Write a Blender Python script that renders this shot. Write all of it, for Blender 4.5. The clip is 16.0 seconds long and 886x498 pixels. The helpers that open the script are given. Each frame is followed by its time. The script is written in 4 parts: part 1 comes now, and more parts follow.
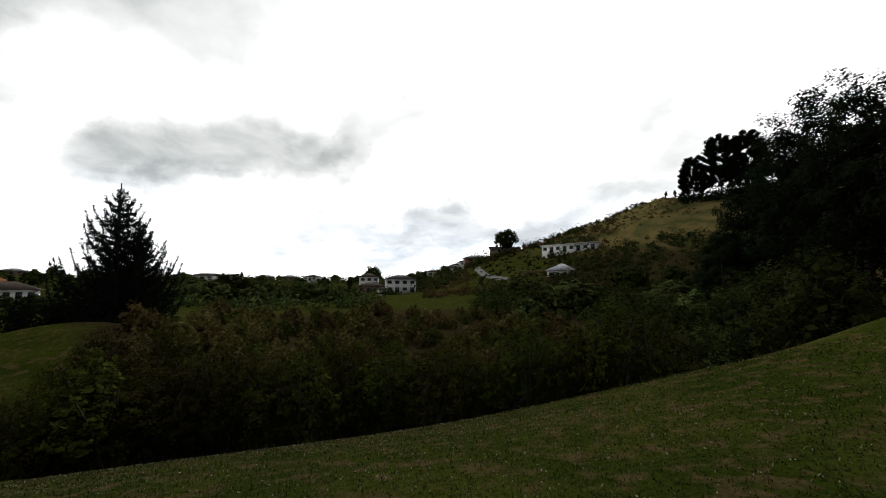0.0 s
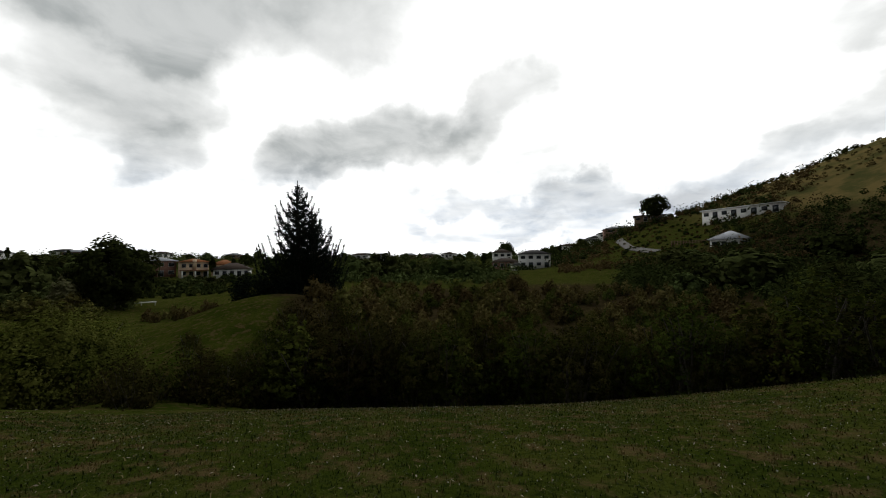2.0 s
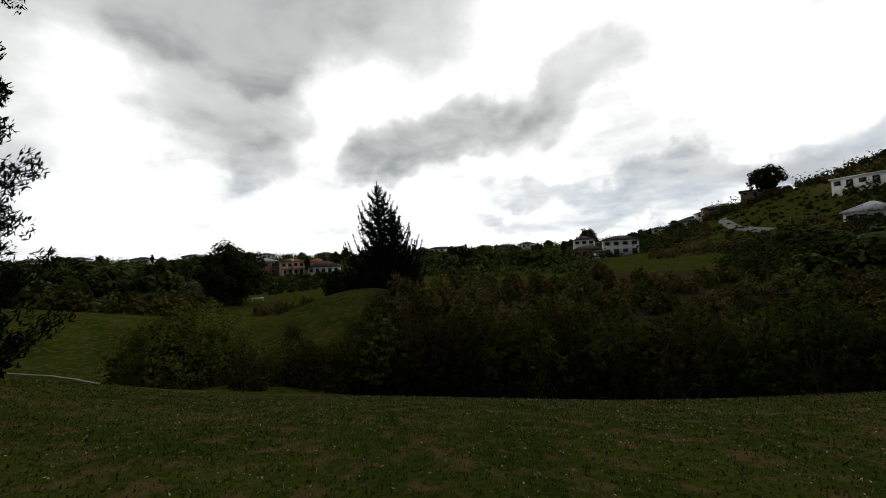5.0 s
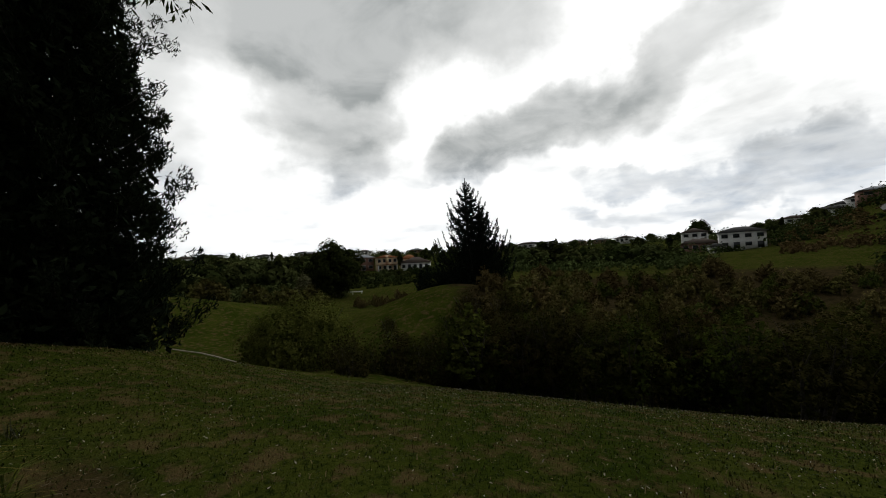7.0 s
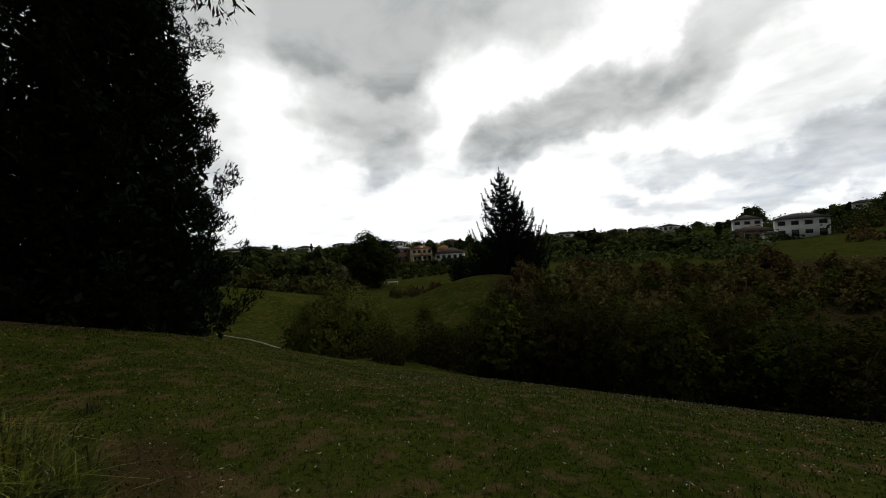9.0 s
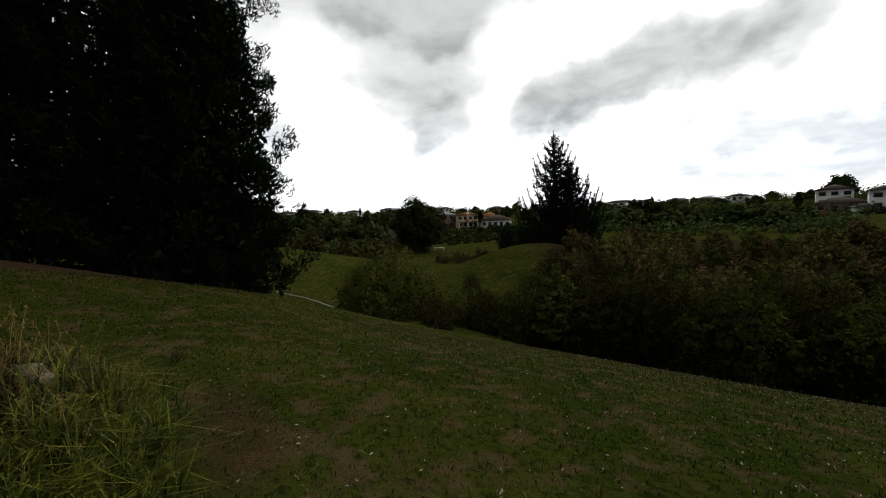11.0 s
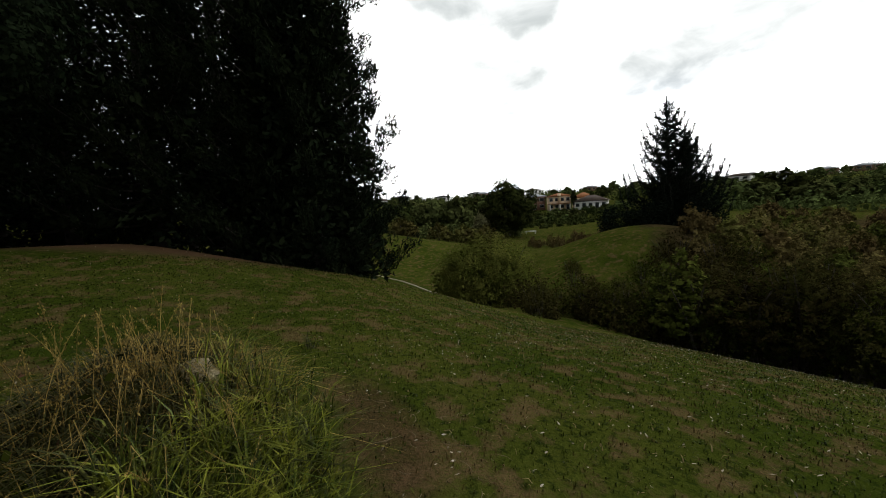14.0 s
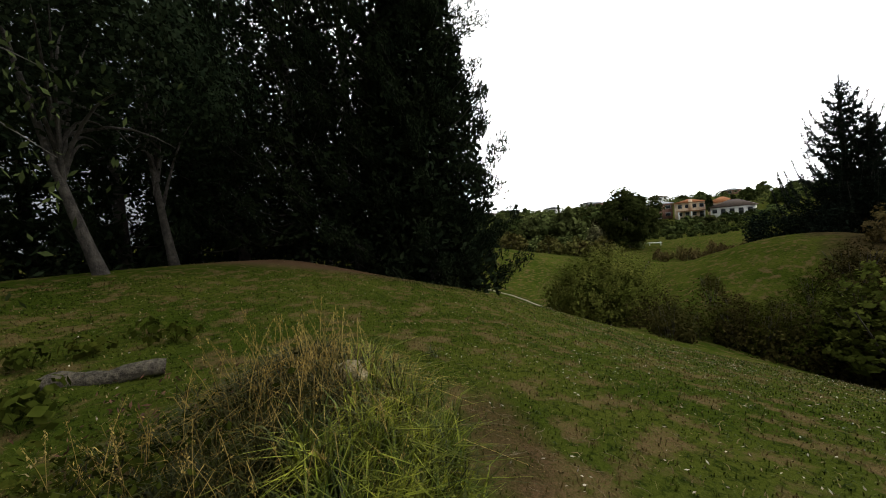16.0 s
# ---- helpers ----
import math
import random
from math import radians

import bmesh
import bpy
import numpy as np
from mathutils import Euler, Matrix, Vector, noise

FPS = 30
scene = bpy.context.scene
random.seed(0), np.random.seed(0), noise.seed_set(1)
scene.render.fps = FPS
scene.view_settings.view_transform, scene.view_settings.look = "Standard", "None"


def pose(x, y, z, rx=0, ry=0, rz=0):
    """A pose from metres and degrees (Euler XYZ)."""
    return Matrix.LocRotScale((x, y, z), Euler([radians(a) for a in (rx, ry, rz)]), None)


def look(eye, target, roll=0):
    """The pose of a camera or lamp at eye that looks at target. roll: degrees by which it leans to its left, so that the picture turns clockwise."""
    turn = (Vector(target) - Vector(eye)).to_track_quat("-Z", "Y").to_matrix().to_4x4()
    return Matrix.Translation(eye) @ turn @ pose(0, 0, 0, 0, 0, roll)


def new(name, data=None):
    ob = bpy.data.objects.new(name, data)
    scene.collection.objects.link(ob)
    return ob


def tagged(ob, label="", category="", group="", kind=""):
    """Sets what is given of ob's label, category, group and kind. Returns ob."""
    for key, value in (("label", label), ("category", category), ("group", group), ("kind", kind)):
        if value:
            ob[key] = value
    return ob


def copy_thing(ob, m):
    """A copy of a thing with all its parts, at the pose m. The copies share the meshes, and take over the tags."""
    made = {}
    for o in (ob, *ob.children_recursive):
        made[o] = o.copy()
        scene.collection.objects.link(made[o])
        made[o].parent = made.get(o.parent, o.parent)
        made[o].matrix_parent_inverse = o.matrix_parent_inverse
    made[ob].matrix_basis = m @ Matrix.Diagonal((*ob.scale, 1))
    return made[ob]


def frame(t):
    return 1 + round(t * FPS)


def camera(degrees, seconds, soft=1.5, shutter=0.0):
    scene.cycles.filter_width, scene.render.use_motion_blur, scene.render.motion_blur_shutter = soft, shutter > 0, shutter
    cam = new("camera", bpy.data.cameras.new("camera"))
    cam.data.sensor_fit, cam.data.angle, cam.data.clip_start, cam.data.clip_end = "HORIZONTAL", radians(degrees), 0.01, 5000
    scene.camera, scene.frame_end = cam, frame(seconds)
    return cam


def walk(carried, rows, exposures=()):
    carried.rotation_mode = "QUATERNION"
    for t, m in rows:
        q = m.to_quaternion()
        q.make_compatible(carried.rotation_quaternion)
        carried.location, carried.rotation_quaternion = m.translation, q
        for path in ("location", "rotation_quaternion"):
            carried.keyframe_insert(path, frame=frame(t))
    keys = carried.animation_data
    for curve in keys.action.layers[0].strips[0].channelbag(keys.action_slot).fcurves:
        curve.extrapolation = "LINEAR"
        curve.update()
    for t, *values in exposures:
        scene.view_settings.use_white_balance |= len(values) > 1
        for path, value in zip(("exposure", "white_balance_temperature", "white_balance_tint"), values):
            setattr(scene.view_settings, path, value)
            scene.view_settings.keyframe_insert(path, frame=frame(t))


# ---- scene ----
cam = camera(98.46, 16.0, soft=1.0)
# seconds, x, y, z, tilt, roll, heading
ROWS = [
    (0.0, 0.169, 0.095, 1.643, 96.21, -0.26, 1.19),
    (0.5, 0.109, 0.106, 1.631, 95.12, -0.78, 9.24),
    (1.0, 0.055, 0.087, 1.626, 94.81, 0.07, 14.06),
    (1.5, 0.034, 0.072, 1.627, 93.62, -0.12, 17.63),
    (2.0, 0.028, 0.068, 1.631, 92.60, 0.55, 20.90),
    (2.5, 0.037, 0.070, 1.630, 92.32, 2.02, 24.36),
    (3.0, 0.045, 0.081, 1.630, 91.31, 3.35, 28.14),
    (5.5, 0.031, 0.053, 1.643, 91.85, 2.59, 34.55),
    (6.0, 0.019, 0.045, 1.651, 91.75, 2.90, 38.14),
    (6.5, 0.005, 0.035, 1.653, 91.87, 2.99, 41.65),
    (7.0, 0.001, -0.001, 1.659, 91.71, 2.84, 45.56),
    (7.5, 0.007, -0.038, 1.662, 92.01, 2.44, 48.44),
    (8.0, 0.016, -0.050, 1.664, 91.35, 2.76, 50.02),
    (8.5, 0.019, -0.047, 1.661, 91.10, 2.86, 49.94),
    (9.0, 0.011, -0.036, 1.666, 90.56, 3.10, 50.69),
    (11.5, -0.491, -0.170, 1.652, 85.32, 1.56, 59.94),
    (12.0, -0.603, -0.279, 1.646, 87.09, 1.41, 63.82),
    (12.5, -0.784, -0.385, 1.660, 85.55, 2.94, 65.30),
    (13.0, -0.930, -0.392, 1.660, 83.93, 3.17, 67.36),
    (13.5, -1.081, -0.363, 1.680, 85.77, 3.28, 69.76),
    (14.0, -1.166, -0.370, 1.683, 84.05, 3.51, 70.38),
    (14.5, -1.160, -0.424, 1.691, 84.12, 4.28, 72.45),
    (15.0, -1.136, -0.482, 1.710, 85.65, 4.51, 76.01),
    (15.5, -1.120, -0.509, 1.718, 86.04, 4.65, 81.03),
    (16.0, -1.082, -0.528, 1.729, 87.31, 5.14, 86.44),
]
EXPOSURES = [(0.0, 0.0), (3.0, -0.3), (9.0, -0.4), (11.5, 0.0), (12.5, 0.15), (14.0, 0.55), (16.0, 1.2)]
walk(cam, [(t, pose(x, y, z, rx, ry, rz)) for t, x, y, z, rx, ry, rz in ROWS], EXPOSURES)

# ---- world: bright overcast, the hidden sun ahead ----
SUN_HEADING, SUN_HEIGHT = 18.0, 36.0
sun_dir = Vector((-math.sin(radians(SUN_HEADING)) * math.cos(radians(SUN_HEIGHT)),
                  math.cos(radians(SUN_HEADING)) * math.cos(radians(SUN_HEIGHT)), math.sin(radians(SUN_HEIGHT))))


class Net:
    """Short way to write node trees."""

    def __init__(self, tree):
        self.tree = tree
        tree.nodes.clear()

    def add(self, kind, **values):
        node = self.tree.nodes.new(kind)
        for key, value in values.items():
            if key == "op":
                node.operation = value
            elif key == "blend":
                node.blend_type = value
        return node

    def link(self, a, b):
        self.tree.links.new(a, b)

    def put(self, socket, value):
        if isinstance(value, bpy.types.NodeSocket):
            self.link(value, socket)
        else:
            socket.default_value = value

    def math(self, op, a, b=0.0, clamp=False):
        node = self.add("ShaderNodeMath", op=op)
        node.use_clamp = clamp
        self.put(node.inputs[0], a)
        self.put(node.inputs[1], b)
        return node.outputs[0]

    def mix(self, fac, a, b, blend="MIX"):
        node = self.tree.nodes.new("ShaderNodeMixRGB")
        node.blend_type = blend
        self.put(node.inputs[0], fac)
        self.put(node.inputs[1], a if isinstance(a, bpy.types.NodeSocket) else (*a, 1))
        self.put(node.inputs[2], b if isinstance(b, bpy.types.NodeSocket) else (*b, 1))
        return node.outputs[0]

    def noise(self, vector, scale, detail=4.0, rough=0.55, distort=0.0):
        node = self.add("ShaderNodeTexNoise")
        if vector is not None:
            self.link(vector, node.inputs["Vector"])
        node.inputs["Scale"].default_value = scale
        node.inputs["Detail"].default_value = detail
        node.inputs["Roughness"].default_value = rough
        node.inputs["Distortion"].default_value = distort
        return node.outputs["Fac"]

    def span(self, value, a, b, lo=0.0, hi=1.0, smooth=True):
        node = self.add("ShaderNodeMapRange")
        node.interpolation_type = "SMOOTHSTEP" if smooth else "LINEAR"
        self.put(node.inputs[0], value)
        for i, v in enumerate((a, b, lo, hi)):
            node.inputs[1 + i].default_value = v
        return node.outputs[0]


def make_world():
    world = bpy.data.worlds.new("overcast_sky")
    scene.world = world
    world.use_nodes = True
    n = Net(world.node_tree)
    coord = n.add("ShaderNodeTexCoord").outputs["Generated"]
    sep = n.add("ShaderNodeSeparateXYZ")
    n.link(coord, sep.inputs[0])
    height = n.math("MAXIMUM", sep.outputs[2], 0.0)
    # cloud deck seen in perspective
    deck = n.math("ADD", height, 0.22)
    comb = n.add("ShaderNodeCombineXYZ")
    n.link(n.math("DIVIDE", sep.outputs[0], deck), comb.inputs[0])
    n.link(n.math("DIVIDE", sep.outputs[1], deck), comb.inputs[1])
    comb.inputs[2].default_value = CLOUD_SEED
    big = n.noise(comb.outputs[0], 1.6, 7.0, 0.5, 0.3)
    fine = n.noise(comb.outputs[0], 5.0, 6.0, 0.52, 0.3)
    both = n.math("ADD", n.math("MULTIPLY", big, 0.85), n.math("MULTIPLY", fine, 0.42))
    both = n.math("SUBTRACT", both, 0.29)
    # thick cloud added overhead, out of view, to cut the light on the lawn
    both = n.math("ADD", both, n.span(height, 0.56, 0.80, 0.0, 0.5))
    # billowing edges: the direction is stirred before it meets the banks
    stir = n.add("ShaderNodeTexNoise")
    n.link(coord, stir.inputs["Vector"])
    stir.inputs["Scale"].default_value = 4.0
    stir.inputs["Detail"].default_value = 6.0
    stir.inputs["Roughness"].default_value = 0.55
    shift = n.add("ShaderNodeVectorMath", op="SUBTRACT")
    n.link(stir.outputs["Color"], shift.inputs[0])
    shift.inputs[1].default_value = (0.5, 0.5, 0.5)
    scaled = n.add("ShaderNodeVectorMath", op="SCALE")
    n.link(shift.outputs[0], scaled.inputs[0])
    scaled.inputs["Scale"].default_value = 0.34
    stirred = n.add("ShaderNodeVectorMath", op="ADD")
    n.link(coord, stirred.inputs[0])
    n.link(scaled.outputs[0], stirred.inputs[1])
    # heavy banks: bearing, height, half-length, half-width and slope in degrees, weight
    for bearing, lift, long, wide, slope, weight in CLOUD_BANKS:
        b, e, r = radians(bearing), radians(lift), radians(slope)
        centre = Vector((-math.sin(b) * math.cos(e), math.cos(b) * math.cos(e), math.sin(e)))
        across = Vector((math.cos(b), math.sin(b), 0.0))
        above = across.cross(centre)
        axis_a = across * math.cos(r) + above * math.sin(r)
        axis_b = above * math.cos(r) - across * math.sin(r)
        squares = None
        for axis, reach in ((axis_a, long), (axis_b, wide)):
            dot = n.add("ShaderNodeVectorMath", op="DOT_PRODUCT")
            n.link(stirred.outputs[0], dot.inputs[0])
            dot.inputs[1].default_value = axis
            off = n.math("DIVIDE", n.math("SUBTRACT", dot.outputs["Value"], axis.dot(centre)), math.sin(radians(reach)))
            square = n.math("MULTIPLY", off, off)
            squares = square if squares is None else n.math("ADD", squares, square)
        front = n.add("ShaderNodeVectorMath", op="DOT_PRODUCT")
        n.link(coord, front.inputs[0])
        front.inputs[1].default_value = centre
        bank = n.math("MULTIPLY", n.span(squares, 2.3, 0.0, 0.0, weight), n.span(front.outputs["Value"], 0.3, 0.6))
        both = n.math("ADD", both, bank)
    dark = n.span(both, 0.28, 0.72)
    # towards the hidden sun the cloud glows, away from it the sky is dull
    dot = n.add("ShaderNodeVectorMath", op="DOT_PRODUCT")
    n.link(coord, dot.inputs[0])
    dot.inputs[1].default_value = sun_dir
    glow = n.span(dot.outputs["Value"], -0.15, 0.6, 0.0, 1.0)
    white = n.mix(glow, (0.66, 0.70, 0.74), (1.48, 1.49, 1.48))
    core = n.mix(n.span(both, 0.62, 1.0), (0.84, 0.86, 0.85), (0.44, 0.47, 0.47))
    low = n.mix(n.span(both, 0.62, 1.0), (0.74, 0.82, 0.92), (0.40, 0.46, 0.55))
    core = n.mix(n.span(height, 0.10, 0.30, 0.9, 0.0), core, low)
    core = n.mix(n.span(n.noise(comb.outputs[0], 3.2, 6.0, 0.55, 0.4), 0.35, 0.65, 0.0, 0.45), core, (1.05, 1.06, 1.05))
    grey = n.mix(glow, (0.24, 0.26, 0.28), core)
    clouds = n.mix(dark, white, grey)
    sky = n.add("ShaderNodeTexSky")
    sky.sky_type = "NISHITA"
    sky.sun_disc = False
    sky.sun_elevation = radians(SUN_HEIGHT)
    sky.sun_rotation = radians(-SUN_HEADING)
    blue = n.mix(1.0, sky.outputs[0], (0.1, 0.1, 0.1), "MULTIPLY")
    thin = n.span(n.noise(comb.outputs[0], 0.9, 3.0), 0.6, 0.85, 0.0, 0.15)
    whole = n.mix(thin, clouds, blue)
    glowing = n.mix(n.span(glow, 0.0, 0.8, 0.21, 1.0, False), (0, 0, 0), whole)
    back = n.add("ShaderNodeBackground")
    n.link(glowing, back.inputs[0])
    back.inputs[1].default_value = SKY_STRENGTH
    out = n.add("ShaderNodeOutputWorld")
    n.link(back.outputs[0], out.inputs[0])


CLOUD_SEED, SKY_STRENGTH = 3.7, 1.0
CLOUD_BANKS = [
    (61, 23, 8, 11, 0, 0.42), (48, 35, 17, 8, 8, 0.50), (72, 33, 15, 8, 0, 0.34), (86, 20, 8, 10, 0, 0.26), (59, 14, 4, 4, 0, 0.22),
    (31, 18.5, 13, 4.2, 18, 0.50), (12, 22, 9, 3.4, 28, 0.30), (41, 14, 5, 3, 20, 0.2),
    (0, 8.5, 12, 2.0, 4, 0.34), (-17, 10.5, 10, 2.6, 8, 0.36), (17, 10, 8, 1.8, 4, 0.30), (10, 5, 15, 1.4, 0, 0.26), (-30, 24, 5, 2, 0, 0.2), (-32, 15, 8, 3, 10, 0.26),
]
make_world()
sun_data = bpy.data.lights.new("sun", "SUN")
sun_data.energy, sun_data.angle, sun_data.color = 0.3, radians(30), (1.0, 0.96, 0.9)
sun = new("sun", sun_data)
sun.matrix_world = look(sun_dir * 50, (0, 0, 0))


# ---- materials ----
def material(name, colours, scale=6.0, rough=0.85, bump=0.0, bump_scale=40.0, island=0.0, metal=0.0, spec=0.3, through_light=0.0):
    """Two colours mixed by noise at two scales, with relief and piece-to-piece variation."""
    m = bpy.data.materials.new(name)
    m.use_nodes = True
    n = Net(m.node_tree)
    coord = n.add("ShaderNodeTexCoord").outputs["Object"]
    a, b = colours[0], colours[-1]
    one = n.noise(coord, scale, 5.0, 0.6)
    two = n.noise(coord, scale * 9.0, 3.0, 0.6)
    fac = n.span(n.math("ADD", n.math("MULTIPLY", one, 0.65), n.math("MULTIPLY", two, 0.35)), 0.36, 0.64)
    colour = n.mix(fac, a, b)
    if island:
        geo = n.add("ShaderNodeNewGeometry")
        shift = n.span(geo.outputs["Random Per Island"], 0, 1, 1 - island, 1 + island, False)
        info = n.add("ShaderNodeObjectInfo")
        whole = n.span(info.outputs["Random"], 0, 1, 0.75, 1.25, False)
        hsv = n.add("ShaderNodeHueSaturation")
        n.link(colour, hsv.inputs["Color"])
        n.link(n.math("MULTIPLY", shift, whole), hsv.inputs["Value"])
        n.link(n.span(info.outputs["Random"], 0, 1, 0.475, 0.515, False), hsv.inputs["Hue"])
        colour = hsv.outputs[0]
    bsdf = n.add("ShaderNodeBsdfPrincipled")
    n.link(colour, bsdf.inputs["Base Color"])
    bsdf.inputs["Roughness"].default_value = rough
    bsdf.inputs["Metallic"].default_value = metal
    bsdf.inputs["Specular IOR Level"].default_value = spec
    if bump:
        node = n.add("ShaderNodeBump")
        node.inputs["Strength"].default_value = bump
        node.inputs["Distance"].default_value = 0.05
        n.link(n.noise(coord, bump_scale, 4.0), node.inputs["Height"])
        n.link(node.outputs[0], bsdf.inputs["Normal"])
    shader = bsdf.outputs[0]
    if through_light:
        trans = n.add("ShaderNodeBsdfTranslucent")
        n.link(colour, trans.inputs[0])
        mixer = n.add("ShaderNodeMixShader")
        mixer.inputs[0].default_value = through_light
        n.link(shader, mixer.inputs[1])
        n.link(trans.outputs[0], mixer.inputs[2])
        shader = mixer.outputs[0]
    out = n.add("ShaderNodeOutputMaterial")
    n.link(shader, out.inputs[0])
    return m


def leaf_material(name, a, b, island=0.4, light=0.12, rough=0.6):
    return material(name, (a, b), 0.7, rough, island=island, spec=0.0, through_light=light)


leaf_scrub = leaf_material("scrub_leaves", (0.027, 0.027, 0.007), (0.052, 0.045, 0.013))
leaf_scrub_green = leaf_material("green_shrub_leaves", (0.024, 0.034, 0.005), (0.052, 0.062, 0.010))
leaf_bright = leaf_material("bright_shrub_leaves", (0.040, 0.054, 0.009), (0.082, 0.096, 0.019))
leaf_brown = leaf_material("brown_scrub_leaves", (0.095, 0.078, 0.025), (0.17, 0.135, 0.052))
leaf_olive = leaf_material("olive_scrub_leaves", (0.074, 0.072, 0.018), (0.13, 0.118, 0.037))
leaf_tree = leaf_material("tree_leaves", (0.022, 0.031, 0.009), (0.042, 0.052, 0.014))
leaf_fir = leaf_material("fir_needles", (0.010, 0.017, 0.012), (0.020, 0.028, 0.018), light=0.1)
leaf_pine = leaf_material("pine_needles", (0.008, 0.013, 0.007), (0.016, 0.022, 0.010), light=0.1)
leaf_cream = leaf_material("cream_blossom", (0.10, 0.12, 0.04), (0.26, 0.26, 0.13))
leaf_bush = leaf_material("bush_leaves", (0.060, 0.080, 0.012), (0.125, 0.136, 0.030))
leaf_far = leaf_material("distant_leaves", (0.050, 0.066, 0.020), (0.084, 0.100, 0.032))
leaf_green = leaf_material("light_shrub_leaves", (0.050, 0.066, 0.012), (0.10, 0.115, 0.026))
leaf_gum = leaf_material("gum_leaves", (0.024, 0.036, 0.012), (0.050, 0.064, 0.022))
def make_blade_material():
    m = bpy.data.materials.new("grass_blades")
    m.use_nodes = True
    n = Net(m.node_tree)
    coord = n.add("ShaderNodeTexCoord").outputs["Object"]
    geo = n.add("ShaderNodeNewGeometry")
    mid = n.noise(coord, 2.2, 5.0, 0.62)
    big = n.noise(coord, 0.35, 5.0, 0.6)
    green = n.mix(n.span(big, 0.35, 0.65), (0.016, 0.027, 0.003), (0.036, 0.046, 0.005))
    green = n.mix(n.span(geo.outputs["Random Per Island"], 0, 1, 0.0, 0.8, False), green, (0.052, 0.064, 0.008))
    tuft = n.noise(coord, 11.0, 3.0, 0.6)
    green = n.mix(n.span(tuft, 0.50, 0.66, 0.0, 0.8), green, (0.010, 0.019, 0.003))
    green = n.mix(n.span(tuft, 0.46, 0.34, 0.0, 0.7), green, (0.080, 0.090, 0.014))
    straw = n.span(geo.outputs["Random Per Island"], 0.93, 0.95)
    green = n.mix(straw, green, (0.20, 0.155, 0.075))
    colour = n.mix(n.span(mid, 0.49, 0.60, 0.0, 0.85), green, (0.092, 0.060, 0.022))
    bsdf = n.add("ShaderNodeBsdfPrincipled")
    n.link(colour, bsdf.inputs["Base Color"])
    bsdf.inputs["Roughness"].default_value = 0.55
    bsdf.inputs["Specular IOR Level"].default_value = 0.02
    out = n.add("ShaderNodeOutputMaterial")
    n.link(bsdf.outputs[0], out.inputs[0])
    return m


blade_green = make_blade_material()
blade_tall = material("tall_grass_blades", ((0.020, 0.040, 0.003), (0.19, 0.195, 0.022)), 4.0, 0.45, island=0.8, spec=0.25, through_light=0.2)
# rank grass, darkened so that its colour carries shade among the tussocks
blade_shade = material("shaded_grass_blades", ((0.018, 0.028, 0.004), (0.055, 0.058, 0.012)), 1.2, 0.5, island=0.6, spec=0.15, through_light=0.15)
blade_dry = leaf_material("dry_grass_stalks", (0.23, 0.175, 0.048), (0.44, 0.345, 0.11), light=0.3)
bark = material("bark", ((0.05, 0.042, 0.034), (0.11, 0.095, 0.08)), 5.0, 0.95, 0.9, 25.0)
# darker copy of bark: the shade on these trunks is put into the colour
bark_shade = material("shaded_bark", ((0.012, 0.010, 0.008), (0.036, 0.031, 0.026)), 5.0, 0.95, 0.9, 25.0)
bark_pale = material("pale_bark", ((0.045, 0.04, 0.034), (0.12, 0.108, 0.09)), 4.0, 0.95, 0.9, 20.0)
wood_grey = material("weathered_wood", ((0.022, 0.018, 0.012), (0.105, 0.088, 0.062)), 16.0, 0.9, 0.8, 35.0)
stone_pale = material("weathered_stone", ((0.13, 0.105, 0.058), (0.34, 0.285, 0.17)), 9.0, 0.95, 0.9, 40.0)
twig_brown = material("dead_twigs", ((0.09, 0.066, 0.038), (0.21, 0.165, 0.10)), 30.0, 0.9)
# copy of bark between the two, with part of the shade in its colour
bark_half_shade = material("half_shaded_bark", ((0.016, 0.013, 0.011), (0.060, 0.052, 0.042)), 5.0, 0.95, 0.9, 22.0)
litter_pale = material("dry_litter", ((0.20, 0.165, 0.105), (0.44, 0.39, 0.30)), 30.0, 0.8, island=0.3)
plaster_white = material("white_plaster", ((0.78, 0.77, 0.74), (0.86, 0.85, 0.82)), 0.8, 0.9, 0.1, 40.0)
plaster_orange = material("apricot_plaster", ((0.72, 0.55, 0.36), (0.82, 0.65, 0.46)), 0.8, 0.9, 0.1, 40.0)
brick_red = material("red_brick", ((0.19, 0.10, 0.075), (0.27, 0.15, 0.11)), 2.0, 0.9, 0.2, 30.0)
roof_orange = material("orange_roof_tiles", ((0.24, 0.095, 0.038), (0.33, 0.14, 0.06)), 2.0, 0.85, 0.3, 20.0, spec=0.08)
roof_grey = material("grey_roof_tiles", ((0.050, 0.048, 0.046), (0.085, 0.082, 0.08)), 2.0, 0.8, 0.3, 20.0, spec=0.08)
roof_pale = material("pale_metal_roof", ((0.33, 0.34, 0.37), (0.42, 0.43, 0.46)), 1.5, 0.6, 0.1, 20.0)
roof_brown = material("brown_roof_tiles", ((0.060, 0.045, 0.036), (0.095, 0.072, 0.058)), 2.0, 0.85, 0.3, 20.0, spec=0.08)
glass_dark = material("window_glass", ((0.02, 0.024, 0.028), (0.035, 0.04, 0.045)), 1.0, 0.08, spec=0.6)
frame_white = material("white_joinery", ((0.65, 0.65, 0.63), (0.75, 0.75, 0.73)), 2.0, 0.5)
timber_brown = material("brown_timber", ((0.12, 0.075, 0.045), (0.20, 0.13, 0.08)), 4.0, 0.8, 0.3, 30.0)
gravel = material("pale_gravel", ((0.18, 0.155, 0.105), (0.30, 0.265, 0.19)), 5.0, 0.95, 0.5, 60.0)
